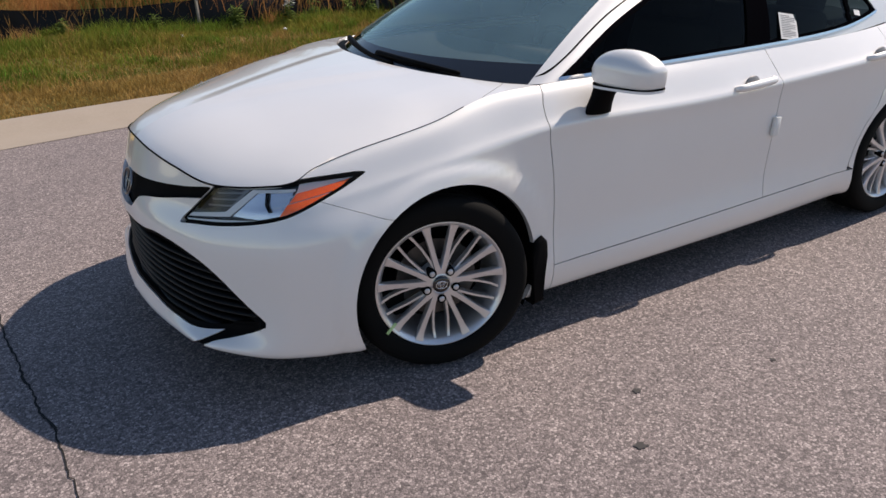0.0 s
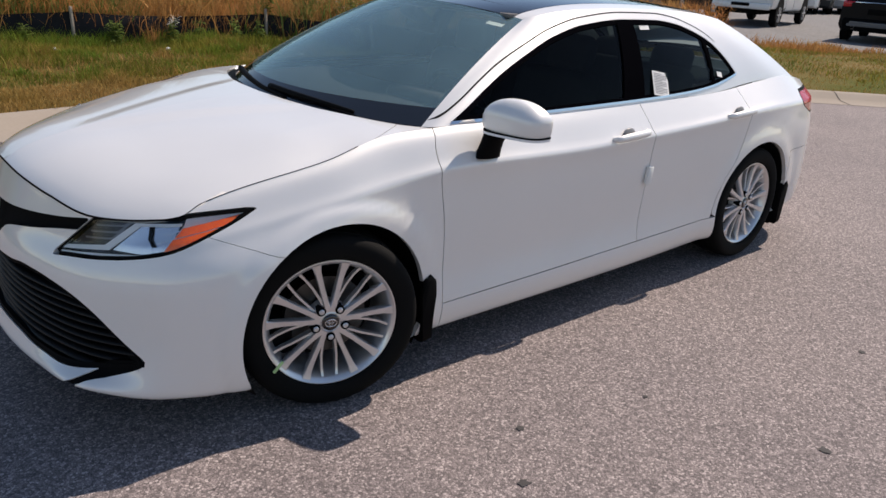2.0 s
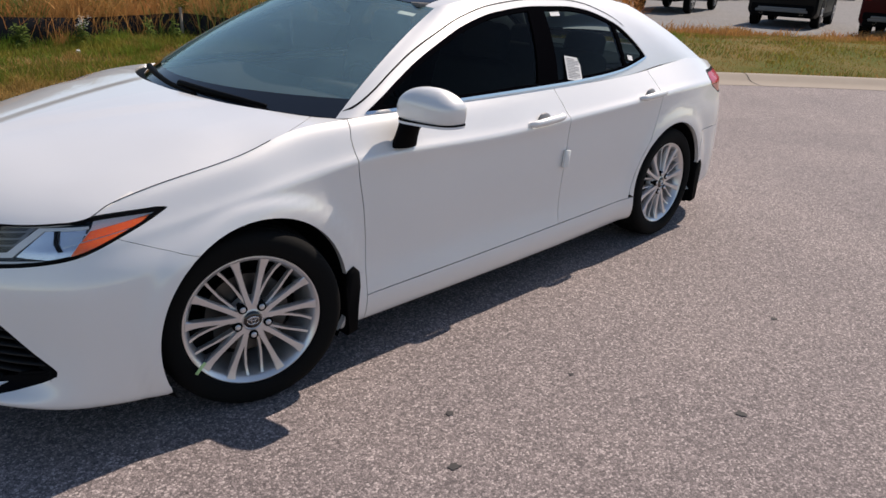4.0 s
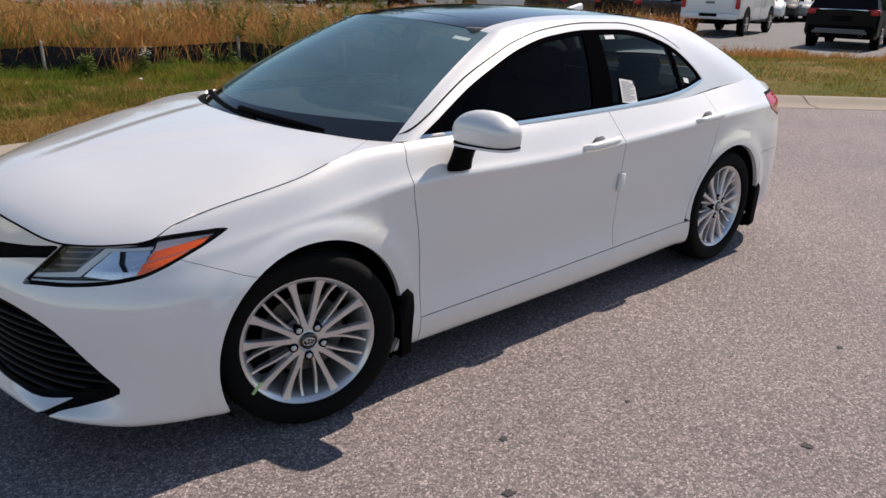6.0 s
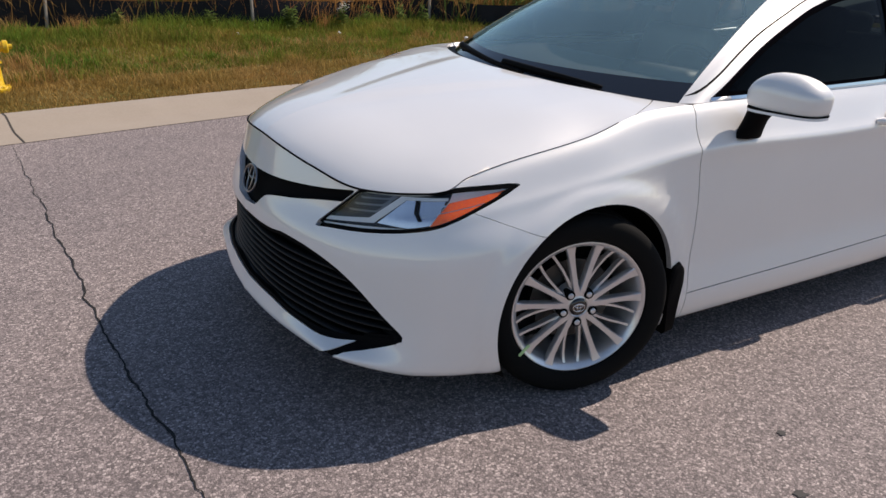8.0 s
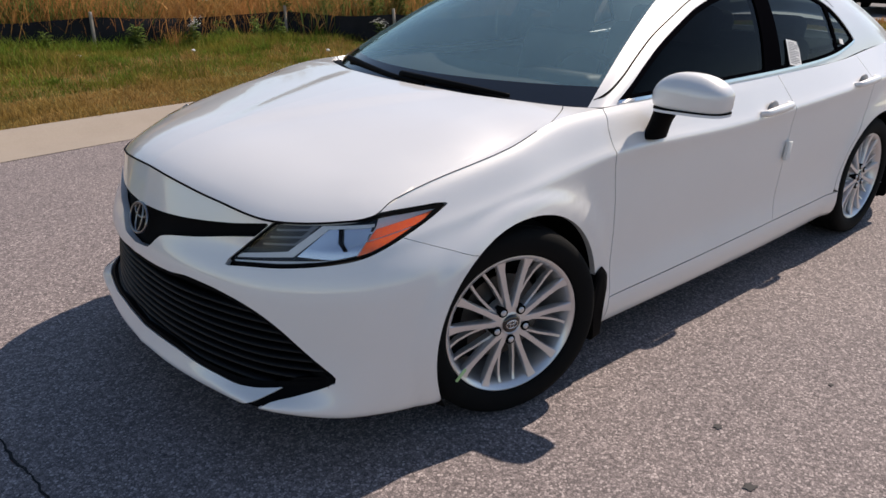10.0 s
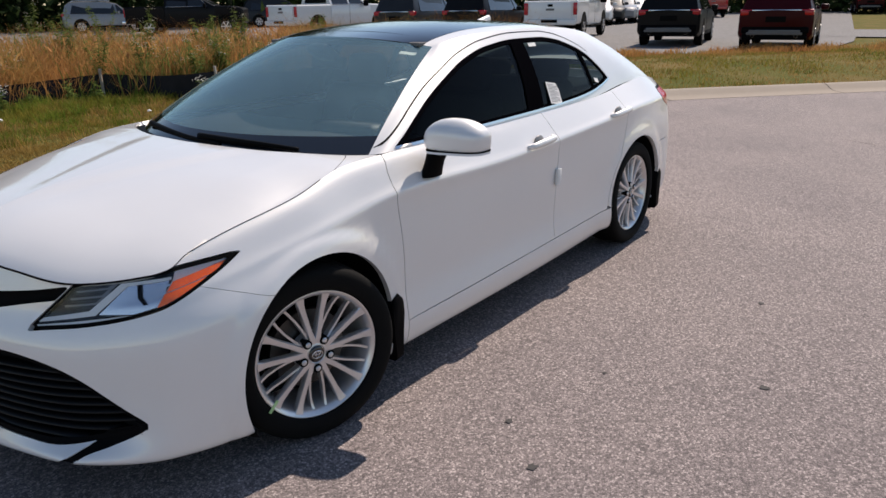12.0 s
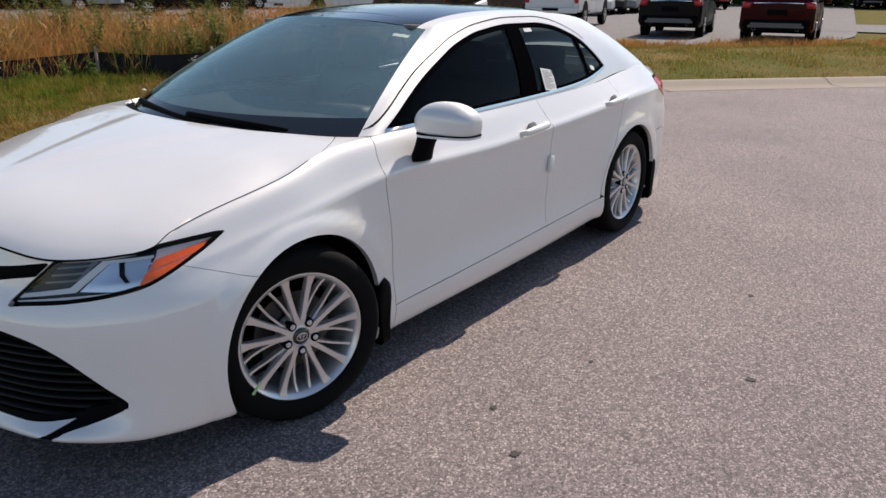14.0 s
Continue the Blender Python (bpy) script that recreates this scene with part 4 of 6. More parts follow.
# Door mirrors.
def mirror(sgn=-1):
    """A housing with a swept front, standing on a black foot."""
    bm = bmesh.new()
    bmesh.ops.create_uvsphere(bm, u_segments=40, v_segments=24, radius=1.0)
    for v in bm.verts:
        x, y, z = v.co
        p = 0.58
        x, y, z = (math.copysign(abs(c) ** p, c) for c in (x, y, z))
        o = y * sgn                                  # 1 at the outer end
        x = x * 0.078 if x < 0 else x * 0.050
        yy = y * 0.123 if o > 0 else y * (0.128 - 0.030 * max(0, z))
        zz = z * 0.076 * (1 - 0.36 * max(0, o) ** 2.0 - 0.10 * max(0, -o) ** 2) if z > 0 else max(-0.048, z * 0.075)
        if z > 0.35:
            x *= 1.0 - 0.55 * (z - 0.35)             # the top draws in above a crease
        x += 0.030 * (y * sgn)                       # the outer end sweeps back
        v.co = (x, yy, zz)
    bmesh.ops.transform(bm, matrix=pose(0.715, sgn * 1.005, 1.028, -3 * sgn, 0, 0), verts=bm.verts)
    shell = part("mirror_housing", bm, WHITE, doors["front_door"])
    def plate(z0, z1, grow):
        """A flat plate with the outline of the housing's foot."""
        bm = bmesh.new()
        rings = []
        for z in (z0, z1):
            ring = []
            for k in range(40):
                a = 2 * math.pi * k / 40
                c, d = (math.copysign(abs(v) ** 0.6, v) for v in (math.cos(a), math.sin(a)))
                ring.append(bm.verts.new((0.715 + grow * (0.078 if c < 0 else 0.050) * c + 0.030 * d * sgn, sgn * 1.005 + grow * 0.122 * d, z)))
            rings.append(ring)
        for k in range(40):
            bm.faces.new((rings[0][k], rings[0][(k + 1) % 40], rings[1][(k + 1) % 40], rings[1][k]))
        bm.faces.new(rings[0]), bm.faces.new(rings[1])
        bmesh.ops.recalc_face_normals(bm, faces=bm.faces)
        return bm

    part("mirror_underside", plate(0.9755, 0.982, 0.985), BLACK, shell)
    part("mirror_band", plate(0.9665, 0.9755, 0.985), LAMP_SILVER, shell, "silver strip under the mirror")
    bm = bmesh.new()
    secs = []
    for z, x, y, rx, ry in ((0.866, 0.672, 0.893, 0.060, 0.034), (0.90, 0.672, 0.902, 0.055, 0.034), (0.93, 0.676, 0.910, 0.052, 0.034), (0.972, 0.686, 0.922, 0.056, 0.040)):
        secs.append([bm.verts.new((x + rx * math.cos(2 * math.pi * k / 20), sgn * (y + ry * math.sin(2 * math.pi * k / 20)), z)) for k in range(20)])
    for r0, r1 in zip(secs, secs[1:]):
        for k in range(20):
            bm.faces.new((r0[k], r0[(k + 1) % 20], r1[(k + 1) % 20], r1[k]))
    bm.faces.new(secs[0])
    bmesh.ops.recalc_face_normals(bm, faces=bm.faces)
    part("mirror_foot", bm, BLACK, shell)
    bm = box((0.004, 0.15, 0.065), (0.762, sgn * 1.00, 1.015), (0, 0, -12 * sgn), 0.0)
    part("mirror_glass", bm, CHROME, shell)


mirror()

# Door handles, stickers, tag.
def handle(x, z, y, door):
    bm = bmesh.new()
    pts = [(x - 0.125, -y + 0.006, z - 0.010), (x - 0.11, -y - 0.016, z - 0.006), (x - 0.05, -y - 0.025, z), (x + 0.03, -y - 0.026, z + 0.004), (x + 0.10, -y - 0.021, z + 0.008), (x + 0.125, -y + 0.004, z + 0.010)]
    c = catmull(pts, 6)
    add_tube(bm, [tuple(p) for p in c], [0.010 + 0.008 * math.sin(math.pi * min(1, i / len(c) * 1.05)) for i in range(len(c))], 12)
    h = part("door_handle", bm, WHITE, door)
    # Grey ellipsoid: the shade of the handle's hollow is put into its colour.
    bm = bmesh.new()
    bmesh.ops.create_uvsphere(bm, u_segments=24, v_segments=12, radius=1)
    bmesh.ops.transform(bm, matrix=Matrix.Translation((x - 0.01, -y + 0.010, z + 0.006)) @ Matrix.Diagonal((0.045, 0.011, 0.028, 1)), verts=bm.verts)
    part("handle_cup", bm, CUP, h, "shaded cup behind the handle")


handle(1.565, 0.868, 0.912, doors["front_door"])
handle(2.515, 0.900, 0.917, doors["rear_door"])


# Wipers.
for pts in ([(.335, .53, 1.014), (.250, .27, 1.014), (.208, .06, 1.008), (.200, -.155, 1.000)], [(.216, .0, 1.018), (.226, -.20, 1.016), (.255, -.36, 1.010), (.300, -.515, .998)]):
    bm = bmesh.new()
    c = catmull([np.array(p) for p in pts], 8)
    add_tube(bm, [tuple(p) for p in c], [0.015 - 0.008 * i / len(c) for i in range(len(c))], 8)
    part("wiper", bm, BLACK, car)
bm = bmesh.new()
rows = []
for w in np.linspace(-0.76, 0.76, 40):
    x0 = float(hermite(abs(w), COWL))
    rows.append([bm.verts.new((x0 + dx, w, float(hood_z(min(x0, .40), min(abs(w), .78))) + dz)) for dx, dz in ((0.004, -0.012), (0.03, -0.008), (0.07, -0.012), (0.13, 0.0))])
for r0, r1 in zip(rows, rows[1:]):
    for i in range(3):
        bm.faces.new((r0[i], r1[i], r1[i + 1], r0[i + 1]))
part("scuttle_panel", bm, BLACK, car, "black plastic wiper scuttle")

# Inner door panels and the bulkhead below the dash.
for sgn in (-1, 1):
    part("door_trim", box((2.15, 0.05, 0.62), (1.52, sgn * 0.755, .655), bevel=0.02), DASH, car)
part("bulkhead", box((0.05, 1.42, 0.60), (0.44, 0, .64), bevel=0.015), VOID, car)

# Cabin: dash, seats, wheel, inner mirror.
part("dashboard", box((0.50, 1.40, 0.20), (0.66, 0, 0.89), (0, -4, 0), 0.07, 4), DASH, car)
part("instrument_hood", box((0.22, 0.40, 0.09), (0.80, -0.36, 0.985), (0, 6, 0), 0.04, 3), DASH, car)
bm = bmesh.new()
add_tube(bm, [(0.98 - 0.08 * math.sin(t), -0.36 + 0.19 * math.cos(t), 0.93 + 0.17 * math.sin(t)) for t in np.linspace(0, 2 * math.pi, 33)], 0.016, 8, False)
add_tube(bm, [(0.98, -0.54, 0.93), (0.96, -0.36, 0.91), (0.98, -0.18, 0.93)], 0.02, 8)
part("steering_wheel", bm, DASH, car)


def seat(x, y, wide, rest=True):
    st = part("seat", box((0.50, wide, 0.18), (x - 0.22, y, 0.50), (0, -8, 0), 0.06, 3), TRIM_CLOTH, car)
    part("seat_back", box((0.16, wide * 0.96, 0.60), (x + 0.10, y, 0.80), (0, 16, 0), 0.07, 4), TRIM_CLOTH, st)
    if rest:
        part("headrest", box((0.11, 0.27, 0.19), (x + 0.235, y, 1.165), (0, 10, 0), 0.05, 4), TRIM_CLOTH, st)


seat(1.48, -0.37, 0.52)
seat(1.48, 0.37, 0.52)
seat(2.28, 0.0, 1.30, False)
for y in (-0.42, 0.0, 0.42):
    part("rear_headrest", box((0.11, 0.26, 0.16), (2.53, y, 1.11), (0, 12, 0), 0.05, 4), TRIM_CLOTH, car)
part("parcel_shelf", box((0.42, 1.20, 0.03), (2.78, 0, 1.02), (0, -3, 0), 0.01), DASH, car)
part("cabin_floor", box((2.4, 1.45, 0.06), (1.6, 0, 0.34)), VOID, car)
part("headliner", box((1.30, 1.02, 0.02), (1.75, 0, 1.345), (0, 1, 0), 0.008), TRIM_CLOTH, car)
part("inner_mirror", box((0.03, 0.23, 0.06), (1.02, 0.0, 1.265), (0, 12, 0), 0.014, 3), DASH, car)
part("camera_box", box((0.12, 0.13, 0.05), (0.985, 0.0, 1.315), (0, 32, 0), 0.02, 3), DASH, car)


# Pale tube added for the sunlit line on the far door's belt chrome.
bm = bmesh.new()
add_tube(bm, [(1.00, .826, .996), (1.30, .829, .998), (1.66, .829, 1.001)], 0.006, 6)
part("belt_glint", bm, LAMP_SILVER, car, "pale belt strip along the door")

# Papers and stickers on the glass, and the foam tag in the door gap.
def flank_at(x, z, out=0.004):
    """A point on the side glass."""
    f = flank.reshape(-1, 3)
    i = ((f[:, 0] - x) ** 2 + (f[:, 2] - z) ** 2).argmin()
    return Vector((x, f[i, 1] + 0.009 - out, z))


def sticker(name, x, z, w, h, label, lines=0, lean=0.0):
    p = flank_at(x, z)
    q = flank_at(x, z + 0.1)
    tilt = math.degrees(math.atan2(q.y - p.y, 0.1))
    st = part(name, box((w, 0.0012, h), tuple(p), (-tilt, lean, 0)), PAPER, car, label)
    m = pose(*p, -tilt, lean, 0)
    for k in range(lines):
        ww = w * (0.78 if k % 4 else 0.5)
        b = box((ww, 0.0006, h * 0.022), (-(w * 0.8 - ww) / 2, -0.0011, h * (0.40 - 0.8 * k / max(1, lines - 1))))
        bmesh.ops.transform(b, matrix=m, verts=b.verts)
        part("print_bar", b, INK, st)


sticker("window_sheet", 1.905, 1.066, 0.132, 0.120, "white printed sheet on the rear door window", 13, 9)
sticker("window_label", 1.885, 1.318, 0.075, 0.022, "small white label", 1, 0)
sticker("window_label", 2.455, 1.086, 0.05, 0.028, "small white label", 1, 10)
part("foam_tag", box((0.042, 0.018, 0.088), (1.745, -0.918, 0.655), (0, 6, 0), 0.005), PAPER, car, "white foam strip in the door gap")
g = screen_grid(WB, WC, WT, WK, 0.022, 40)
p0, p1, p2 = Vector(g[37, 32]), Vector(g[37, 36]), Vector(g[36, 32])
bm = bmesh.new()
ax, az = (p1 - p0).normalized(), (p2 - p0).normalized()
nn = ax.cross(az).normalized()
c = p0 + Vector((0.008, 0, -0.010))
bm.faces.new([bm.verts.new(c + ax * a_ + az * b_) for a_, b_ in ((0, 0), (0.075, 0), (0.075, 0.028), (0, 0.028))])
part("screen_label", bm, PAPER, car, "pale label on the windscreen")

# ---- ground ----
KERB = [(-60, -11, 0), (-25, -1.8, 0), (-12, 1.3, 0), (-5, 2.8, 0), (-1.44, 3.49, 0), (.29, 3.78, 0), (2.5, 4.05, 0), (5.0, 4.0, 0), (7.5, 3.15, 0), (9.79, 1.48, 0), (12.9, -1.42, 0), (18, -6.1, 0), (32, -19, 0), (64, -48, 0)]
kerb = catmull(KERB, 24)


def offset(line, d):
    t = np.gradient(line[:, :2], axis=0)
    t /= np.linalg.norm(t, axis=1)[:, None]
    out = line.copy()
    out[:, 0] -= t[:, 1] * d
    out[:, 1] += t[:, 0] * d
    return out


def kerb_side(x, y):
    """Distance from the kerb line, above 0 on the grass."""
    d = np.hypot(kerb[:, 0] - x, kerb[:, 1] - y)
    i = int(np.clip(d.argmin(), 1, len(kerb) - 2))
    t = kerb[i + 1] - kerb[i - 1]
    s_ = t[0] * (y - kerb[i, 1]) - t[1] * (x - kerb[i, 0])
    return math.copysign(d.min(), s_)


asphalt = Mat("worn_asphalt", (0.16, 0.15, 0.15), 0.85)
stones = asphalt.voronoi(120.0)
sep = asphalt.node("ShaderNodeSeparateColor")
asphalt.link(stones, sep.inputs[0])
tone = asphalt.ramp(sep.outputs[0], [(0.0, (0.135, 0.116, 0.115)), (0.45, (0.245, 0.208, 0.205)), (0.8, (0.345, 0.295, 0.288)), (1.0, (0.50, 0.435, 0.42))])
gaps = asphalt.voronoi(120.0, "Distance", 'DISTANCE_TO_EDGE')
gap = asphalt.ramp(gaps, [(0.0, (0.30, 0.30, 0.30)), (0.12, (1, 1, 1))])
wear = asphalt.ramp(asphalt.noise(0.7, 5), [(0.3, (0.82, 0.81, 0.82)), (0.7, (1.06, 1.04, 1.02))])
asphalt.color(asphalt.mix(1.0, asphalt.mix(1.0, tone, gap, 'MULTIPLY'), wear, 'MULTIPLY'))
asphalt.bump(gaps, 0.5, 0.004)
ASPHALT = asphalt.m
conc = Mat("kerb_concrete", (0.5, 0.45, 0.38), 0.9)
conc.color(conc.mix(conc.mix(0.5, conc.noise(3.0, 5), conc.noise(60, 4)), (0.26, 0.215, 0.17), (0.38, 0.325, 0.265)))
conc.bump(conc.noise(150, 3), 0.3, 0.002)
CONCRETE = conc.m
soil = Mat("dry_lawn_soil", (0.2, 0.16, 0.08), 0.95, Specular_IOR_Level=0.05)
soil.color(soil.mix(soil.ramp(soil.noise(0.9, 6), [(0.35, (0, 0, 0)), (0.65, (1, 1, 1))]), (0.19, 0.14, 0.055), (0.10, 0.11, 0.028)))
soil.bump(soil.noise(60, 4), 0.6, 0.02)
SOIL = soil.m


def ribbon(lines, zs):
    """Faces between offset copies of the kerb line."""
    rows = [offset(kerb, d) for d in lines]
    for r, z in zip(rows, zs):
        r[:, 2] = z
    return quads(np.array(rows))


def lawn_height(d, x, y):
    return hermite(d, [(0.60, .100), (1.6, .17), (3.0, .26), (4.5, .27), (6.5, .15), (9, .06), (12, .04), (40, 0.0), (400, 0.0)])


bm = bmesh.new()
xs = np.r_[np.linspace(-400, -12, 12), np.linspace(-10, 24, 69), np.linspace(28, 400, 14)]
ys = np.r_[np.linspace(-400, -14, 12), np.linspace(-12, 22, 69), np.linspace(26, 400, 14)]
grid = {}
for i, x in enumerate(xs):
    for j, y in enumerate(ys):
        d = kerb_side(x, y)
        z = -0.06 if d < 0.62 else float(lawn_height(d, x, y)) - 0.02
        grid[i, j] = bm.verts.new((x, y, z))
for i in range(len(xs) - 1):
    for j in range(len(ys) - 1):
        bm.faces.new((grid[i, j], grid[i + 1, j], grid[i + 1, j + 1], grid[i, j + 1]))
tagged(part("ground", bm, SOIL), "dry grassy ground reaching to the horizon", "ground", kind="structure")
xs = np.r_[-120, -60, np.arange(-30, 40, 1.0), 60, 100]
ys = np.r_[-150, -80, -50, np.arange(-30, 7, 1.0)]
sheet = quads(np.array([[(x, y, 0.0) for x in xs] for y in ys]))
ROADQ = clip(sheet, lambda p: np.array([0.02 - kerb_side(q[0], q[1]) for q in p]))
tagged(part("road", skin(ROADQ), ASPHALT), "worn grey asphalt road with pale stones", "road", kind="structure")
KQ = ribbon([0.0, 0.28, 0.36, 0.46, 0.51, 0.60, 0.62], [.004, .014, .040, .090, .102, .104, .02])
kerb_ob = tagged(part("kerb", skin(KQ, flip=True), CONCRETE), "pale concrete rolled kerb with gutter", "kerb", kind="structure")
kstep = np.r_[0, np.cumsum(np.linalg.norm(np.diff(kerb[:, :2], axis=0), axis=1))]
k_home = np.interp(-1.54, kerb[:, 0], kstep)
# No grooves are cut; dark strips carry the joints' shadow as colour.
JOINT = plain("joint_shadow", (0.06, 0.05, 0.042), 0.95)
for k in range(-3, 9):
    at = k_home + 3.05 * k
    bm = bmesh.new()
    rows = []
    for d, z in zip((0.0, 0.28, 0.36, 0.46, 0.51, 0.60), (.004, .014, .040, .090, .102, .104)):
        line = offset(kerb, d)
        rows.append([bm.verts.new((np.interp(at + e, kstep, line[:, 0]), np.interp(at + e, kstep, line[:, 1]), z + 0.004)) for e in (-0.006, 0.006)])
    for r0, r1 in zip(rows, rows[1:]):
        bm.faces.new((r0[0], r0[1], r1[1], r1[0]))
    part("kerb_joint", bm, JOINT, kerb_ob)

# ---- verge: grass, weeds, silt fence, hydrant ----
def leafy(name, base, tip, rough=0.7):
    """Blade colour, drifting from plant to plant and along patches."""
    m = Mat(name, base, rough, Specular_IOR_Level=0.08)
    geo = m.t.nodes.new("ShaderNodeNewGeometry")
    patch = m.ramp(m.noise(0.8, 4), [(0.35, (0, 0, 0)), (0.68, (1, 1, 1))])
    own = m.ramp(geo.outputs["Random Per Island"], [(0.0, (0.62, 0.62, 0.62)), (1.0, (1.25, 1.25, 1.25))])
    m.color(m.mix(1.0, m.mix(patch, base, tip), own, 'MULTIPLY'))
    tint = m.b.inputs["Base Color"].links[0].from_socket
    tl, mx = m.t.nodes.new("ShaderNodeBsdfTranslucent"), m.t.nodes.new("ShaderNodeMixShader")
    mx.inputs[0].default_value = 0.35
    m.link(tint, tl.inputs[0]), m.link(m.b.outputs[0], mx.inputs[1]), m.link(tl.outputs[0], mx.inputs[2])
    m.link(mx.outputs[0], m.t.nodes["Material Output"].inputs[0])
    return m.m


DRY = leafy("dry_grass", (0.45, 0.275, 0.10), (0.33, 0.235, 0.06))
LAWN = leafy("green_grass", (0.13, 0.17, 0.025), (0.31, 0.265, 0.05))
LUSH = leafy("lush_grass", (0.11, 0.20, 0.025), (0.22, 0.26, 0.04))
GOLD = leafy("golden_weeds", (0.52, 0.235, 0.085), (0.47, 0.30, 0.105))
WEED = leafy("weed_leaves", (0.13, 0.19, 0.045), (0.21, 0.26, 0.075))
FLOWER = plain("white_petals", (0.75, 0.75, 0.68), 0.7)
FAR_LEAF = leafy("tree_leaves", (0.022, 0.04, 0.012), (0.045, 0.07, 0.02))
BARK = plain("bark", (0.09, 0.07, 0.05), 0.9, grain=30)


def blades(name, places, material, label, category, h0, h1, width, lean, per=1, spread=0.02, seed=1, parts=2):
    """Many thin bent leaves, one mesh. places: rows of x, y, z."""
    rng = np.random.RandomState(seed)
    p = np.repeat(np.asarray(places, float), per, 0)
    n = len(p)
    p = p + np.c_[rng.normal(0, spread, (n, 2)), np.zeros(n)]
    a = rng.uniform(0, 2 * np.pi, n)
    face = rng.uniform(0, 2 * np.pi, n)
    h = rng.uniform(h0, h1, n)
    w = width * rng.uniform(0.6, 1.4, n)
    h *= 0.80 + 0.16 * np.sin(p[:, 0] * 2.3 + 1.3 * np.sin(p[:, 1] * 1.9)) + 0.16 * np.sin(p[:, 1] * 3.1 + 2.0 * np.sin(p[:, 0] * 1.1))
    l = lean * h * rng.uniform(0.1, 1.0, n)
    side = np.c_[np.cos(face), np.sin(face), np.zeros(n)] * w[:, None]
    tilt = np.c_[np.cos(a), np.sin(a), np.zeros(n)]
    up = np.array((0, 0, 1.0))
    rows = [p - side, p + side]
    if parts == 2:
        m = p + tilt * (l * 0.35)[:, None] + up * (h * 0.6)[:, None]
        rows += [m - side * 0.8, m + side * 0.8]
    rows.append(p + tilt * l[:, None] + up * h[:, None])
    v = np.stack(rows, 1).reshape(-1, 3)
    k = len(rows)
    f = []
    for i in range(0, n * k, k):
        if parts == 2:
            f += [(i, i + 1, i + 3, i + 2), (i + 2, i + 3, i + 4)]
        else:
            f.append((i, i + 1, i + 2))
    me = bpy.data.meshes.new(name)
    me.from_pydata(v.tolist(), [], f)
    me.materials.append(material)
    return tagged(new(name, me), label, category, kind="stuff")


kerb_fine = catmull(KERB, 60)
KT = np.gradient(kerb_fine[:, :2], axis=0)
KT /= np.linalg.norm(KT, axis=1)[:, None]


def verge(n, d0, d1, x0, x1, seed):
    """Random places beside the kerb: offsets d0 to d1 onto the grass, x0 to x1 along it."""
    rng = np.random.RandomState(seed)
    step = np.r_[0, np.cumsum(np.linalg.norm(np.diff(kerb_fine[:, :2], axis=0), axis=1))]
    lo, hi = np.interp([x0, x1], kerb_fine[:, 0], step)
    s_ = rng.uniform(lo, hi, n)
    d = rng.uniform(d0, d1, n)
    x = np.interp(s_, step, kerb_fine[:, 0]) - np.interp(s_, step, KT[:, 1]) * d
    y = np.interp(s_, step, kerb_fine[:, 1]) + np.interp(s_, step, KT[:, 0]) * d
    return np.c_[x, y, lawn_height(d, x, y) - 0.03]


def patchy(p, scale, cut, seed):
    """Those places where a slow noise is above cut."""
    return np.array([q for q in p if noise.noise(Vector((q[0] * scale + seed * 7.1, q[1] * scale * 1.6, seed))) > cut])


blades("dry_grass", verge(48000, 0.60, 1.45, -5, 7, 3), DRY, "short dry tan grass along the kerb", "grass", 0.02, 0.075, 0.0035, 1.0, 1, 0.02, 4)
blades("dry_lawn", patchy(verge(72000, 0.9, 4.6, -6, 8, 5), 1.1, -0.55, 2), DRY, "dry tan grass patches on the verge", "grass", 0.03, 0.09, 0.004, 1.0, 1, 0.03, 6)
blades("green_grass", patchy(verge(110000, 1.5, 4.6, -6, 8, 7), 1.3, -0.10, 5), LAWN, "patchy green grass on the verge", "grass", 0.03, 0.12, 0.004, 0.9, 1, 0.03, 8)
blades("long_green_grass", verge(26000, 2.7, 4.0, -6, 9, 9), LAWN, "longer green grass before the black fence", "grass", 0.08, 0.22, 0.0045, 0.7, 1, 0.04, 10)


def tufts(n, d0, d1, x0, x1, per, wide, seed):
    """Places in clumps, denser in the middle of each."""
    rng = np.random.RandomState(seed)
    c = np.repeat(verge(n, d0, d1, x0, x1, seed), per, 0)
    c[:, :2] += rng.normal(0, wide, (len(c), 2)) * np.repeat(rng.uniform(0.4, 1.3, n), per)[:, None]
    return c


blades("grass_tufts", tufts(240, 1.6, 4.3, -6, 9, 110, 0.11, 41), LUSH, "bright green tufts in the patchy verge", "grass", 0.06, 0.17, 0.004, 1.0, 1, 0.01, 42)
blades("straw_tufts", tufts(260, 1.0, 4.4, -6, 9, 80, 0.10, 43), DRY, "straw-coloured tufts in the patchy verge", "grass", 0.06, 0.20, 0.0032, 1.1, 1, 0.01, 44)
blades("tall_tufts", tufts(150, 3.1, 4.5, -6, 10, 120, 0.12, 45), LUSH, "tall green tufts at the foot of the fence", "grass", 0.10, 0.30, 0.0045, 0.9, 1, 0.01, 46)
blades("tall_straw", tufts(55, 3.3, 4.6, -6, 10, 60, 0.10, 47), GOLD, "tall straw stalks at the foot of the fence", "grass", 0.15, 0.40, 0.0030, 0.7, 1, 0.01, 48)

blades("verge_grass", verge(60000, 0.60, 8.4, 8, 34, 11), DRY, "dry grass strip before the gravel lot", "grass", 0.03, 0.10, 0.009, 0.9, 1, 0.03, 12, 1)
blades("verge_green", patchy(verge(70000, 0.60, 8.4, 7, 34, 13), 0.5, 0.02, 3), LAWN, "green grass among the dry strip", "grass", 0.03, 0.11, 0.009, 0.9, 1, 0.03, 14, 1)

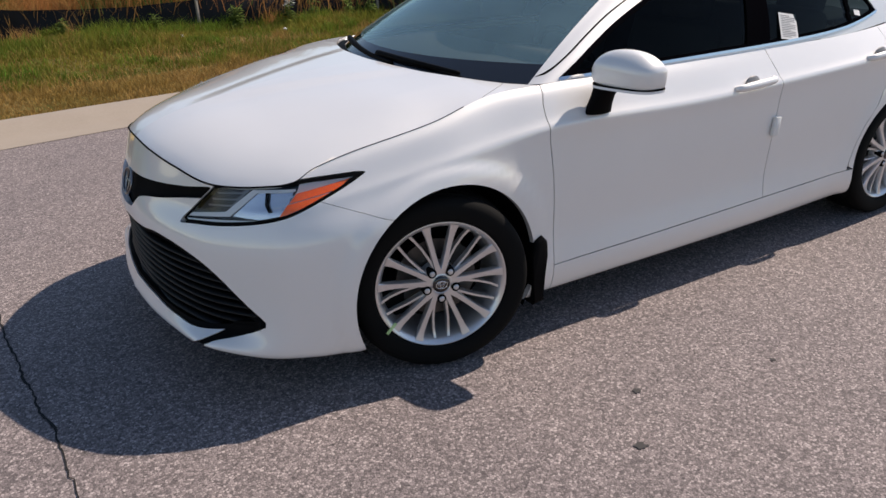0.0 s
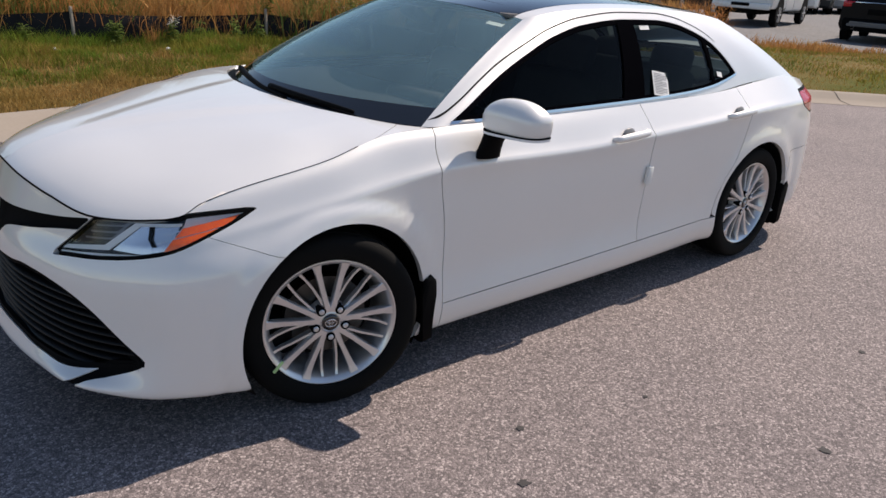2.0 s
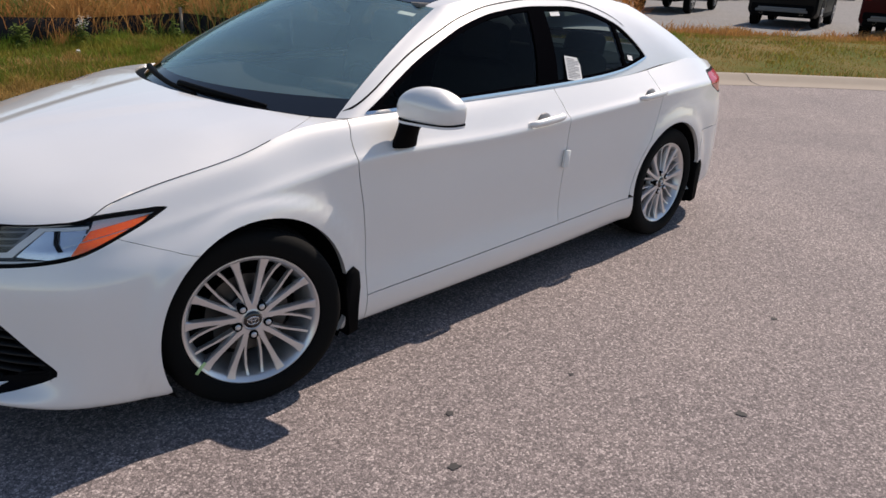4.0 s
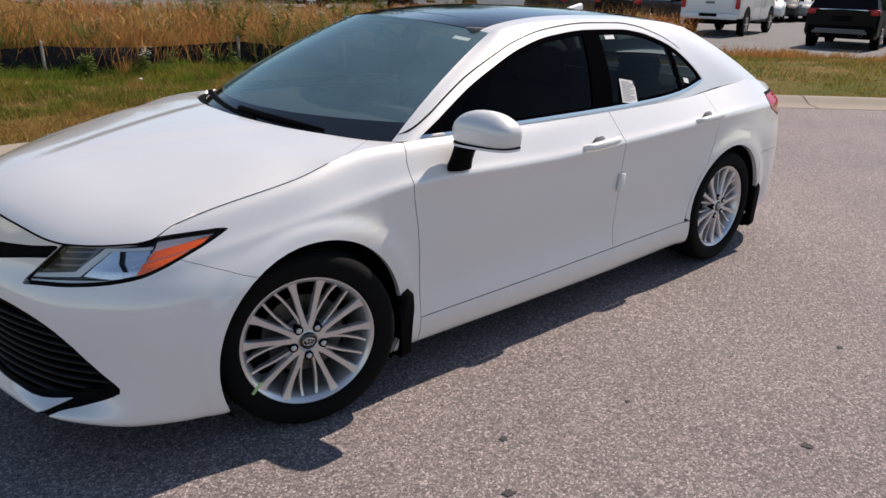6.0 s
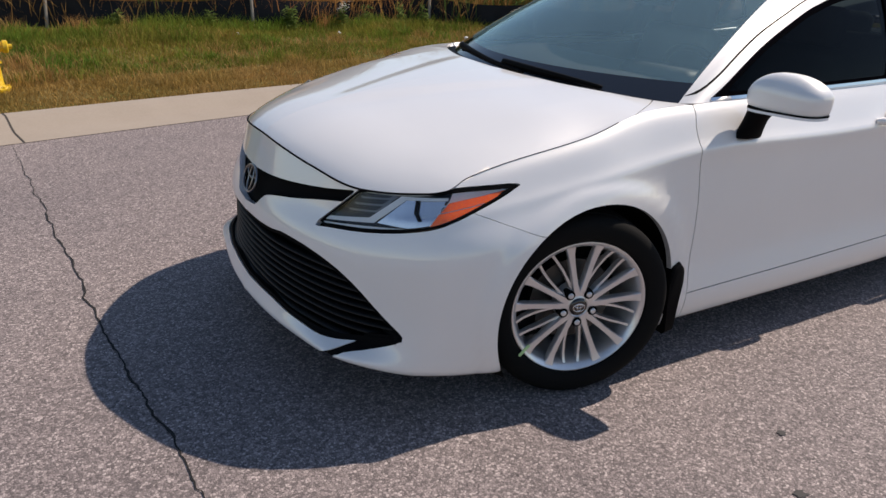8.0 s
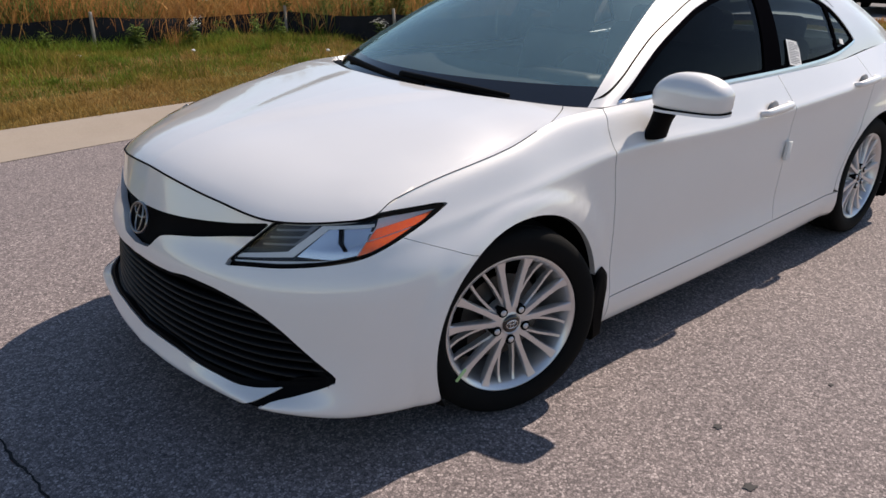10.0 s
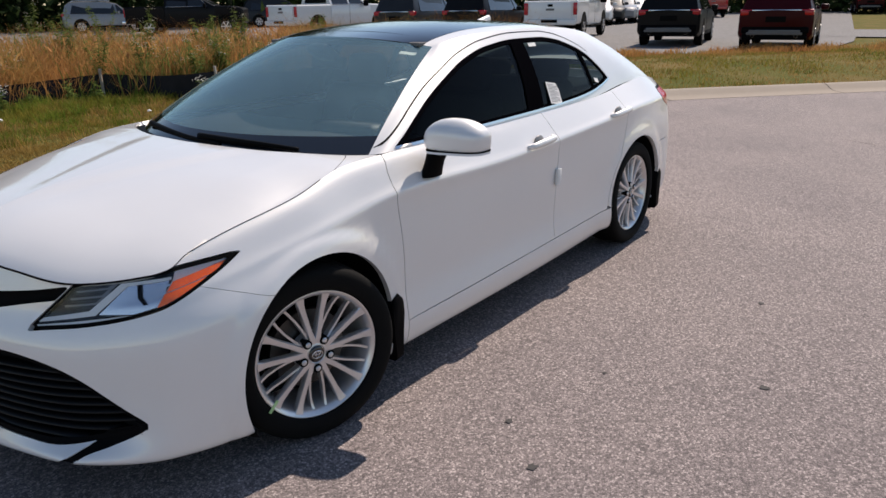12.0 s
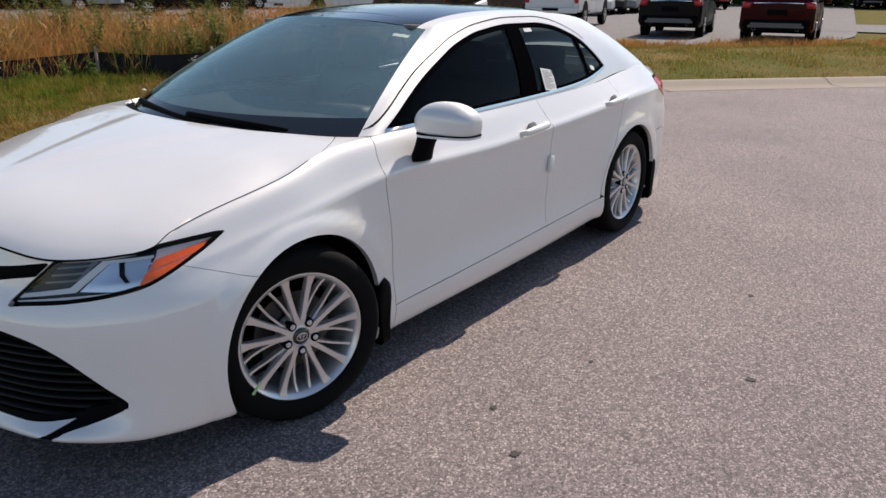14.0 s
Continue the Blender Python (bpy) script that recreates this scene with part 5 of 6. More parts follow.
blades("golden_strip", patchy(verge(22000, 6.6, 8.7, 7, 30, 31), 0.4, -0.2, 6), GOLD, "longer orange-brown grass beside the gravel", "grass", 0.10, 0.30, 0.008, 0.9, 1, 0.05, 32)

# Silt fence: a sagging strip of black cloth on wooden stakes.
FENCE = [(-9, 9.6, 0), (-5.6, 9.2, 0), (-3.3, 8.8, 0), (-1.0, 8.35, 0), (1.45, 7.75, 0), (4.12, 7.65, 0), (5.2, 6.45, 0), (6.4, 5.6, 0), (8.3, 5.3, 0), (10.5, 5.1, 0)]
cloth = Mat("black_fence_cloth", (0.012, 0.012, 0.014), 0.6, Specular_IOR_Level=0.12)
weave = cloth.voronoi(160.0, "Distance")
cloth.color(cloth.mix(cloth.noise(5.0, 5), (0.008, 0.008, 0.010), (0.030, 0.030, 0.034)))
cloth.bump(weave, 0.3, 0.002)
CLOTH = cloth.m
WOOD = plain("grey_stake_wood", (0.34, 0.30, 0.25), 0.85, grain=60)
fence = thing("silt_fence", "black cloth silt fence on wooden stakes in the grass", "fence")
fl = catmull(FENCE, 26)
bm = bmesh.new()
rows = []
rngf = random.Random(4)
for i, p in enumerate(fl):
    u = (i % 26) / 26
    sag = 0.06 * math.sin(math.pi * u)
    base = 0.20
    wob = [0.02 * noise.noise(Vector((p[0] * 2.1, k * 1.7, 3.0))) for k in range(7)]
    rows.append([bm.verts.new((p[0], p[1] + wob[k] * 1.6 + (0.05 * math.sin(math.pi * u) * (k / 6)), base - 0.06 + (0.50 - sag + 0.5 * wob[k]) * k / 6)) for k in range(7)])
for r0, r1 in zip(rows, rows[1:]):
    for k in range(6):
        bm.faces.new((r0[k], r1[k], r1[k + 1], r0[k + 1]))
part("cloth", bm, CLOTH, fence)
for p in FENCE:
    part("stake", box((0.032, 0.032, 0.68), (p[0], p[1] - 0.03, 0.37), (rngf.uniform(-4, 4), rngf.uniform(-5, 5), 20), 0.004), WOOD, fence)

# Tall dry weeds behind the fence, with green plants among them.
rngw = np.random.RandomState(21)
n = 120000
wx = rngw.uniform(-11, 13, n)
wy = np.interp(wx, [f[0] for f in FENCE], [f[1] for f in FENCE]) + 0.12 + rngw.uniform(0, 1, n) ** 1.3 * 7.0
keep = np.array([kerb_side(x, y) > 3.2 for x, y in zip(wx, wy)])
wp = np.c_[wx, wy, np.full(n, 0.15)][keep]
blades("golden_weeds", wp, GOLD, "tall golden-brown dry weeds behind the fence", "weeds", 0.35, 1.15, 0.0042, 1.0, 1, 0.05, 22)
tops = wp[::3] + np.c_[np.zeros((len(wp[::3]), 2)), np.random.RandomState(5).uniform(0.25, 0.85, len(wp[::3]))]
blades("seed_heads", tops, GOLD, "feathery golden seed heads of the dry weeds", "weeds", 0.06, 0.16, 0.010, 1.6, 1, 0.05, 24)
blades("mixed_weeds", patchy(wp[:60000], 0.45, 0.02, 9), WEED, "tall green weeds among the dry ones", "weeds", 0.40, 1.1, 0.009, 0.5, 1, 0.05, 23)


def weed(x, y, z, h, seed):
    """A leafy stalk, with flower heads on some."""
    rng = random.Random(seed)
    w = thing("weed_plant", "leafy green weed with small pale flowers by the fence" if seed % 2 else "leafy green weed stalk growing by the black fence", "weed", "weeds by the fence", (x, y, z))
    bm = bmesh.new()
    lb = bmesh.new()
    fb = bmesh.new()
    for k in range(rng.randint(3, 5)):
        a = rng.uniform(0, 6.28)
        hh = h * rng.uniform(0.7, 1.0)
        lx, ly = 0.18 * hh * math.cos(a), 0.18 * hh * math.sin(a)
        pts = [(lx * t * t, ly * t * t, hh * t) for t in np.linspace(0, 1, 6)]
        add_tube(bm, pts, [0.006, 0.0055, 0.005, 0.004, 0.003, 0.002], 5)
        for j in range(int(46 * hh / 0.6)):
            t = rng.uniform(0.12, 1.0)
            b = rng.uniform(0, 6.28)
            ln = 0.15 * (1.15 - 0.7 * t) * rng.uniform(0.7, 1.3)
            c = Vector((lx * t * t, ly * t * t, hh * t))
            d = Vector((math.cos(b), math.sin(b), rng.uniform(-0.2, 0.7))).normalized()
            sd = d.cross(Vector((0, 0, 1))).normalized() * ln * 0.17
            q = [c, c + d * ln * 0.5 + sd, c + d * ln + Vector((0, 0, -0.02)), c + d * ln * 0.5 - sd]
            lb.faces.new([lb.verts.new(v) for v in q])
        if seed % 2:
            for j in range(16):
                c = Vector((lx, ly, hh)) + Vector((rng.uniform(-0.07, 0.07), rng.uniform(-0.07, 0.07), rng.uniform(-0.03, 0.06)))
                for e in range(5):
                    b = e * 1.2566
                    o = Vector((math.cos(b), math.sin(b), 0.2)) * 0.016
                    s2 = Vector((-math.sin(b), math.cos(b), 0)) * 0.006
                    fb.faces.new([fb.verts.new(v) for v in (c, c + o * 0.6 + s2, c + o, c + o * 0.6 - s2)])
    part("stalk", bm, WEED, w)
    part("leaves", lb, WEED, w, smooth=False)
    if len(fb.verts):
        tagged(part("flowers", fb, FLOWER, w, "small white flowers", smooth=False), kind="stuff")
    else:
        fb.free()


rngp = random.Random(8)
for k, (x, dy, h) in enumerate([(5.9, 1.3, 1.15), (5.15, 1.2, 0.8), (6.4, 1.4, 0.85), (5.35, 1.1, 0.75), (3.55, -0.2, 0.45), (5.0, -0.2, 0.4), (4.3, 0.5, 1.0), (4.8, 0.7, 1.05), (3.6, 0.9, 0.8), (3.2, 0.6, 0.8), (1.9, -0.25, 0.45), (2.6, -0.3, 0.4), (3.9, -0.28, 0.4), (5.3, 0.6, 0.9), (0.2, 0.4, 0.9), (-0.8, 0.6, 0.8), (-2.2, 0.5, 0.9), (2.3, 0.8, 0.75), (0.9, -0.2, 0.35), (5.9, 1.2, 0.9), (-0.2, -0.25, 0.35), (1.2, 1.2, 1.0), (3.0, -0.22, 0.42), (6.4, 0.9, 0.9), (4.6, 2.2, 1.35), (5.6, 2.6, 1.4), (6.6, 3.0, 1.3), (3.4, 2.4, 1.25), (2.2, 2.8, 1.3), (7.6, 3.4, 1.3), (4.0, 3.6, 1.4), (8.4, 2.2, 1.2), (1.0, 3.2, 1.3), (5.0, 4.6, 1.45), (6.2, 5.2, 1.4)]):
    y = float(np.interp(x, [f[0] for f in FENCE], [f[1] for f in FENCE])) + dy
    weed(x, y, 0.18, h, k)

# Litter and small stones in the grass.
for k, (x, y) in enumerate([(1.0, 6.9), (3.2, 5.1), (2.3, 6.75), (3.9, 6.2)]):
    bm = bmesh.new()
    bmesh.ops.create_icosphere(bm, subdivisions=2, radius=0.034)
    for v in bm.verts:
        v.co *= 0.6 + 0.7 * abs(noise.noise(v.co * 22 + Vector((k, 0, 0))))
        v.co.z *= 0.7
    d = kerb_side(x, y)
    bmesh.ops.translate(bm, vec=(x, y, float(lawn_height(d, x, y)) + 0.035), verts=bm.verts)
    tagged(part("paper_litter", bm, PAPER, smooth=False), "crumpled white scrap lying in the verge grass", "litter", "litter")

# Yellow hydrant.
YELLOW = plain("yellow_hydrant_paint", (0.72, 0.47, 0.02), 0.4, grain=60, Coat_Weight=0.3)
hyd = thing("fire_hydrant", "yellow painted fire hydrant standing in the verge grass", "hydrant", at=(-1.70, 4.86, 0.13))
part("barrel", lathe([(0.001, 0.0), (0.15, 0.0), (0.155, 0.012), (0.155, 0.035), (0.115, 0.045), (0.105, 0.06), (0.098, 0.22), (0.10, 0.235), (0.118, 0.24), (0.118, 0.262), (0.10, 0.27), (0.10, 0.44), (0.112, 0.46), (0.135, 0.468), (0.135, 0.49), (0.12, 0.50)], 36, 'z'), YELLOW, hyd)
part("bonnet_cap", lathe([(0.125, 0.495), (0.125, 0.51), (0.112, 0.55), (0.085, 0.59), (0.045, 0.615), (0.03, 0.62), (0.03, 0.655), (0.022, 0.66), (0.001, 0.66)], 36, 'z'), YELLOW, hyd)
for ang, r, l in ((0, 0.055, 0.185), (180, 0.055, 0.185), (-90, 0.075, 0.175)):
    bm = lathe([(r * 0.8, 0.08), (r * 0.8, l * 0.75), (r, l * 0.78), (r, l * 0.95), (r * 0.7, l), (0.022, l), (0.022, l + 0.028), (0.001, l + 0.028)], 24, 'x')
    bmesh.ops.transform(bm, matrix=pose(0, 0, 0.37, 0, 0, ang), verts=bm.verts)
    part("outlet_cap", bm, YELLOW, hyd)
for k in range(8):
    a = k * math.pi / 4
    part("flange_bolt", lathe([(0.001, 0.052), (0.011, 0.052), (0.011, 0.03)], 6, 'z', (0.135 * math.cos(a), 0.135 * math.sin(a), 0)), YELLOW, hyd)

# ---- road marks: the crack and oil spots ----
# Cracks are flat strips; the shade inside the split is their dark colour.
CRACK_SHADE = plain("crack_shadow", (0.012, 0.011, 0.011), 0.95)
OIL = plain("oil_spot", (0.05, 0.046, 0.045), 0.8, amount=0.3)


def crack(keys, wide, seed, label):
    """A jagged dark split in the road, widest in the middle."""
    c = catmull([(x, y, 0.0) for x, y in keys], 22)
    rng = random.Random(seed)
    bm = bmesh.new()
    rows = []
    for i, p in enumerate(c):
        j = 0.022 * noise.noise(Vector((p[1] * 7, p[0] * 7, seed))) + 0.012 * noise.noise(Vector((p[1] * 26, p[0] * 26, seed)))
        w = wide * (0.35 + 0.9 * abs(noise.noise(Vector((p[1] * 9, p[0] * 9, seed + 4))))) * min(1, 0.15 + 2.5 * min(i, len(c) - 1 - i) / len(c))
        rows.append([bm.verts.new((p[0] + j + s_ * w, p[1] + 0.5 * j + rng.uniform(-0.002, 0.002), z)) for s_, z in ((-1, 0.0035), (0, 0.0025), (1, 0.0035))])
    for r0, r1 in zip(rows, rows[1:]):
        for k in range(2):
            bm.faces.new((r0[k], r0[k + 1], r1[k + 1], r1[k]))
    return tagged(part("road_crack", bm, CRACK_SHADE, smooth=False), label, "crack", kind="structure")


crack([(-1.10, -2.1), (-1.22, -1.5), (-1.309, -0.816), (-1.36, -0.3), (-1.421, 0.311), (-1.47, 1.226), (-1.50, 1.637), (-1.57, 2.6), (-1.62, 3.4)], 0.0075, 3, "jagged dark crack across the asphalt")
crack([(5.6, -4.5), (6.3, -3.4), (7.1, -2.2), (7.6, -1.4)], 0.005, 9, "long fine crack in the asphalt")
for k, (x, y, r) in enumerate([(1.273, -2.148, .024), (0.240, -1.637, .024), (0.450, -1.415, .018), (1.02, -1.55, .012), (2.2, -1.9, .02), (-0.4, -2.2, .014), (2.9, -2.9, .03)]):
    bm = bmesh.new()
    c = bm.verts.new((x, y, 0.004))
    ring = []
    for i in range(18):
        a = i * math.pi / 9
        rr = r * (0.5 + 0.9 * abs(noise.noise(Vector((math.cos(a) * 2 + k * 5, math.sin(a) * 2, k)))))
        ring.append(bm.verts.new((x + rr * 1.3 * math.cos(a), y + rr * math.sin(a), 0.0035)))
    for i in range(18):
        bm.faces.new((c, ring[i], ring[(i + 1) % 18]))
    tagged(part("oil_spot", bm, OIL), "small dark oil spot on the asphalt", "stain", "oil spots on the road", kind="structure")

# ---- gravel lot, parked vehicles, trees ----
grav = Mat("grey_gravel", (0.36, 0.34, 0.33), 0.9)
grav.color(grav.mix(grav.mix(0.5, grav.voronoi(9.0, "Distance"), grav.noise(0.9, 8, 0.75)), (0.075, 0.072, 0.070), (0.285, 0.273, 0.265)))
grav.bump(grav.voronoi(22.0, "Distance"), 0.5, 0.02)
GRAVEL = grav.m
xs, ys = np.arange(9, 140, 2.5), np.arange(-30, 110, 2.5)
sheet = quads(np.array([[(x, y, 0.06) for x in xs] for y in ys]))


def lot_f(p):
    out = []
    for q in p:
        d = kerb_side(q[0], q[1])
        out.append(min(d - 8.5 - 0.5 * noise.noise(Vector((q[0] * 0.5, q[1] * 0.5, 1))), q[1] + 0.6 * q[0] - 13.3, 60.0 - abs(q[1] - 40), q[1] - 1.4 - max(0, (q[0] - 27) * 0.16)))
    return np.array(out)


tagged(part("gravel_lot", skin(clip(sheet, lot_f)), GRAVEL), "grey gravel car park beyond the grass", "gravel", kind="structure")
sheet = quads(np.array([[(29.4 + 6.4 * u - 0.03 * y, y, 0.066) for u in np.linspace(0, 1, 5)] for y in np.arange(3.0, -46, -3.0)]))
tagged(part("gravel_drive", skin(sheet, flip=True), GRAVEL), "grey gravel drive along the lot", "gravel", kind="structure")

CAR_BLACK = paint("black_car_paint", (0.006, 0.006, 0.007), rough=0.35, coat=0.03, gloss=0.12)
CAR_RED = paint("dark_red_car_paint", (0.040, 0.0015, 0.004), rough=0.3, coat=0.03, gloss=0.12)
CAR_SILVER = paint("silver_car_paint", (0.24, 0.25, 0.265), rough=0.25)
CAR_WHITE = paint("white_truck_paint", (0.78, 0.78, 0.77), rough=0.3)
CAR_GREY = paint("dark_grey_car_paint", (0.016, 0.017, 0.020), rough=0.3, coat=0.12, gloss=0.25)
CAR_FIRE = paint("bright_red_car_paint", (0.38, 0.02, 0.02), rough=0.25)
DARKGLASS = plain("dark_car_glass", (0.010, 0.011, 0.012), 0.04, Coat_Weight=0.5)
GREYTRIM = plain("grey_bumper", (0.16, 0.16, 0.16), 0.5)


def hull(sections):
    """A closed body from sections along x: (x, [(half width, z), ...] from the bottom middle to the top middle)."""
    bm = bmesh.new()
    rings = []
    for x, prof in sections:
        loop = [(w, z) for w, z in prof] + [(-w, z) for w, z in prof[::-1] if w > 1e-4]
        rings.append([bm.verts.new((x, w, z)) for w, z in loop])
    for r0, r1 in zip(rings, rings[1:]):
        for k in range(len(r0)):
            bm.faces.new((r0[k], r0[(k + 1) % len(r0)], r1[(k + 1) % len(r0)], r1[k]))
    bm.faces.new(rings[0][::-1]), bm.faces.new(rings[-1])
    bmesh.ops.recalc_face_normals(bm, faces=bm.faces)
    return bm


def road_wheel(v, x, y, r):
    sgn = 1 if y > 0 else -1
    base = part("wheel", lathe([(0.001, 0.02), (r * 0.62, 0.0), (r * 0.68, 0.03), (r * 0.70, 0.05)], 20, 'y', (0, 0, 0)), ALLOY_DARK, v)
    base.location = (x, y, r)
    base.rotation_euler = (0, 0, 0 if sgn < 0 else math.pi)
    part("tyre", lathe([(r * 0.68, 0.0), (r * 0.92, 0.0), (r, 0.03), (r, 0.2), (r * 0.9, 0.24), (r * 0.6, 0.24)], 28), RUBBER, base)
    sp = bmesh.new()
    for k in range(6):
        add_box(sp, (r * 0.62, 0.03, 0.05), (r * 0.33 * math.cos(k * 1.047), 0.0, r * 0.33 * math.sin(k * 1.047)), (0, -60 * k, 0))
    part("spokes", sp, ALLOY, base)


def quad(v, name, pts, mat, label="", parent=None):
    """A thin plate through four corners."""
    bm = bmesh.new()
    vs = [bm.verts.new(p) for p in pts]
    f = bm.faces.new(vs)
    bm.normal_update()
    nrm = f.normal.copy()
    got = bmesh.ops.extrude_face_region(bm, geom=[f])["geom"]
    bmesh.ops.translate(bm, vec=nrm * 0.015, verts=[g for g in got if isinstance(g, bmesh.types.BMVert)])
    bmesh.ops.recalc_face_normals(bm, faces=bm.faces)
    return part(name, bm, mat, parent or v, label, smooth=False)


def suv(at, heading, material, label, group, length=4.9):
    """A tall estate car; its tail at the origin, nose towards +x."""
    v = thing("parked_suv", label, "car", group, at)
    v.rotation_euler = (0, 0, radians(heading))
    L = length
    low = lambda w, zb, zs: [(0.0, zb), (w * 0.93, zb), (w, zb + 0.10), (w, zs - 0.12), (w * 0.97, zs)]
    sec = []
    for x, w, zb, zs, zr, wr in ((0.0, .88, .46, 1.02, 1.06, .80), (0.05, .94, .36, 1.05, 1.10, .84), (0.22, .955, .30, 1.06, 1.56, .72), (0.42, .955, .28, 1.06, 1.70, .68), (1.2, .955, .27, 1.05, 1.745, .68), (2.3, .955, .27, 1.03, 1.73, .67), (2.9, .955, .27, 1.02, 1.62, .66), (3.62, .955, .27, 1.0, 1.08, .78), (4.4, .94, .28, .93, .97, .72), (L - .12, .86, .32, .80, .83, .66), (L, .76, .42, .70, .72, .6)):
        sec.append((x, low(w, zb, zs) + [(wr + 0.02, zr - 0.03), (wr * 0.85, zr), (0.0, zr + 0.02)]))
    body = part("body", hull(sec), material, v, angle=28)
    for sgn in (-1, 1):
        quad(v, "side_window", [(0.45, sgn * .945, 1.09), (2.85, sgn * .945, 1.06), (2.75, sgn * .70, 1.58), (0.62, sgn * .715, 1.62)][::sgn], DARKGLASS)
        quad(v, "side_window", [(2.92, sgn * .945, 1.06), (3.45, sgn * .935, 1.04), (2.95, sgn * .715, 1.54), (2.86, sgn * .71, 1.57)][::sgn], DARKGLASS)
        part("roof_rail", tube([(0.5, sgn * .62, 1.73), (0.7, sgn * .62, 1.79), (2.3, sgn * .61, 1.80), (2.6, sgn * .60, 1.74)], 0.018, 6), CHROME, v)
        part("tail_lamp", box((0.16, 0.34, 0.16), (0.07, sgn * .76, 1.02), (0, 0, sgn * 12), 0.03), RED, v)
        part("door_mirror", box((0.12, 0.22, 0.16), (3.0, sgn * 1.05, 1.12), bevel=0.04), material, v)
        part("door_seam", box((0.012, 0.012, 0.62), (1.75, sgn * .955, .72)), VOID, v)
        part("sill_trim", box((2.2, 0.03, 0.12), (2.25, sgn * .955, .36), bevel=0.01), BLACK, v)
        for x in (0.95, 3.82):
            well = lathe([(0.001, 0), (0.42, 0), (0.42, -0.02), (0.40, -0.03)], 28, 'y')
            bmesh.ops.transform(well, matrix=pose(x, sgn * .945, .40, 0, 0, 0 if sgn > 0 else 180) @ pose(0, 0.012, 0), verts=well.verts)
            part("wheel_arch", well, VOID, v)
            road_wheel(v, x, sgn * .965, .37)
    quad(v, "rear_window", [(0.075, .74, 1.12), (0.075, -.74, 1.12), (0.255, -.60, 1.58), (0.255, .60, 1.58)][::-1], DARKGLASS)
    part("chrome_bar", box((0.03, 1.25, 0.05), (0.02, 0, 1.07), bevel=0.012), CHROME, v)
    part("plate_recess", box((0.03, 0.52, 0.16), (0.005, 0, .84), bevel=0.02), VOID, v)
    part("rear_bumper", box((0.16, 1.72, 0.20), (0.03, 0, .55), bevel=0.06), BLACK, v)
    skid = bmesh.new()
    for z0, z1, wide in ((.44, .50, 1.42), (.50, .56, 1.30)):
        add_box(skid, (0.05, wide, z1 - z0 + 0.01), (-0.065, 0, (z0 + z1) / 2), (0, -8, 0), 0.018)
    part("skid_plate", skid, GREYTRIM, v, "grey lower bumper guard")
    part("lower_valance", box((0.10, 1.66, 0.16), (0.02, 0, .38), bevel=0.04), BLACK, v)
    for sgn in (-1, 1):
        part("exhaust", lathe([(0.04, -0.06), (0.045, -0.06), (0.045, 0.1)], 14, 'x', (0.02, sgn * .55, .40)), DULL_CHROME, v)
    return v


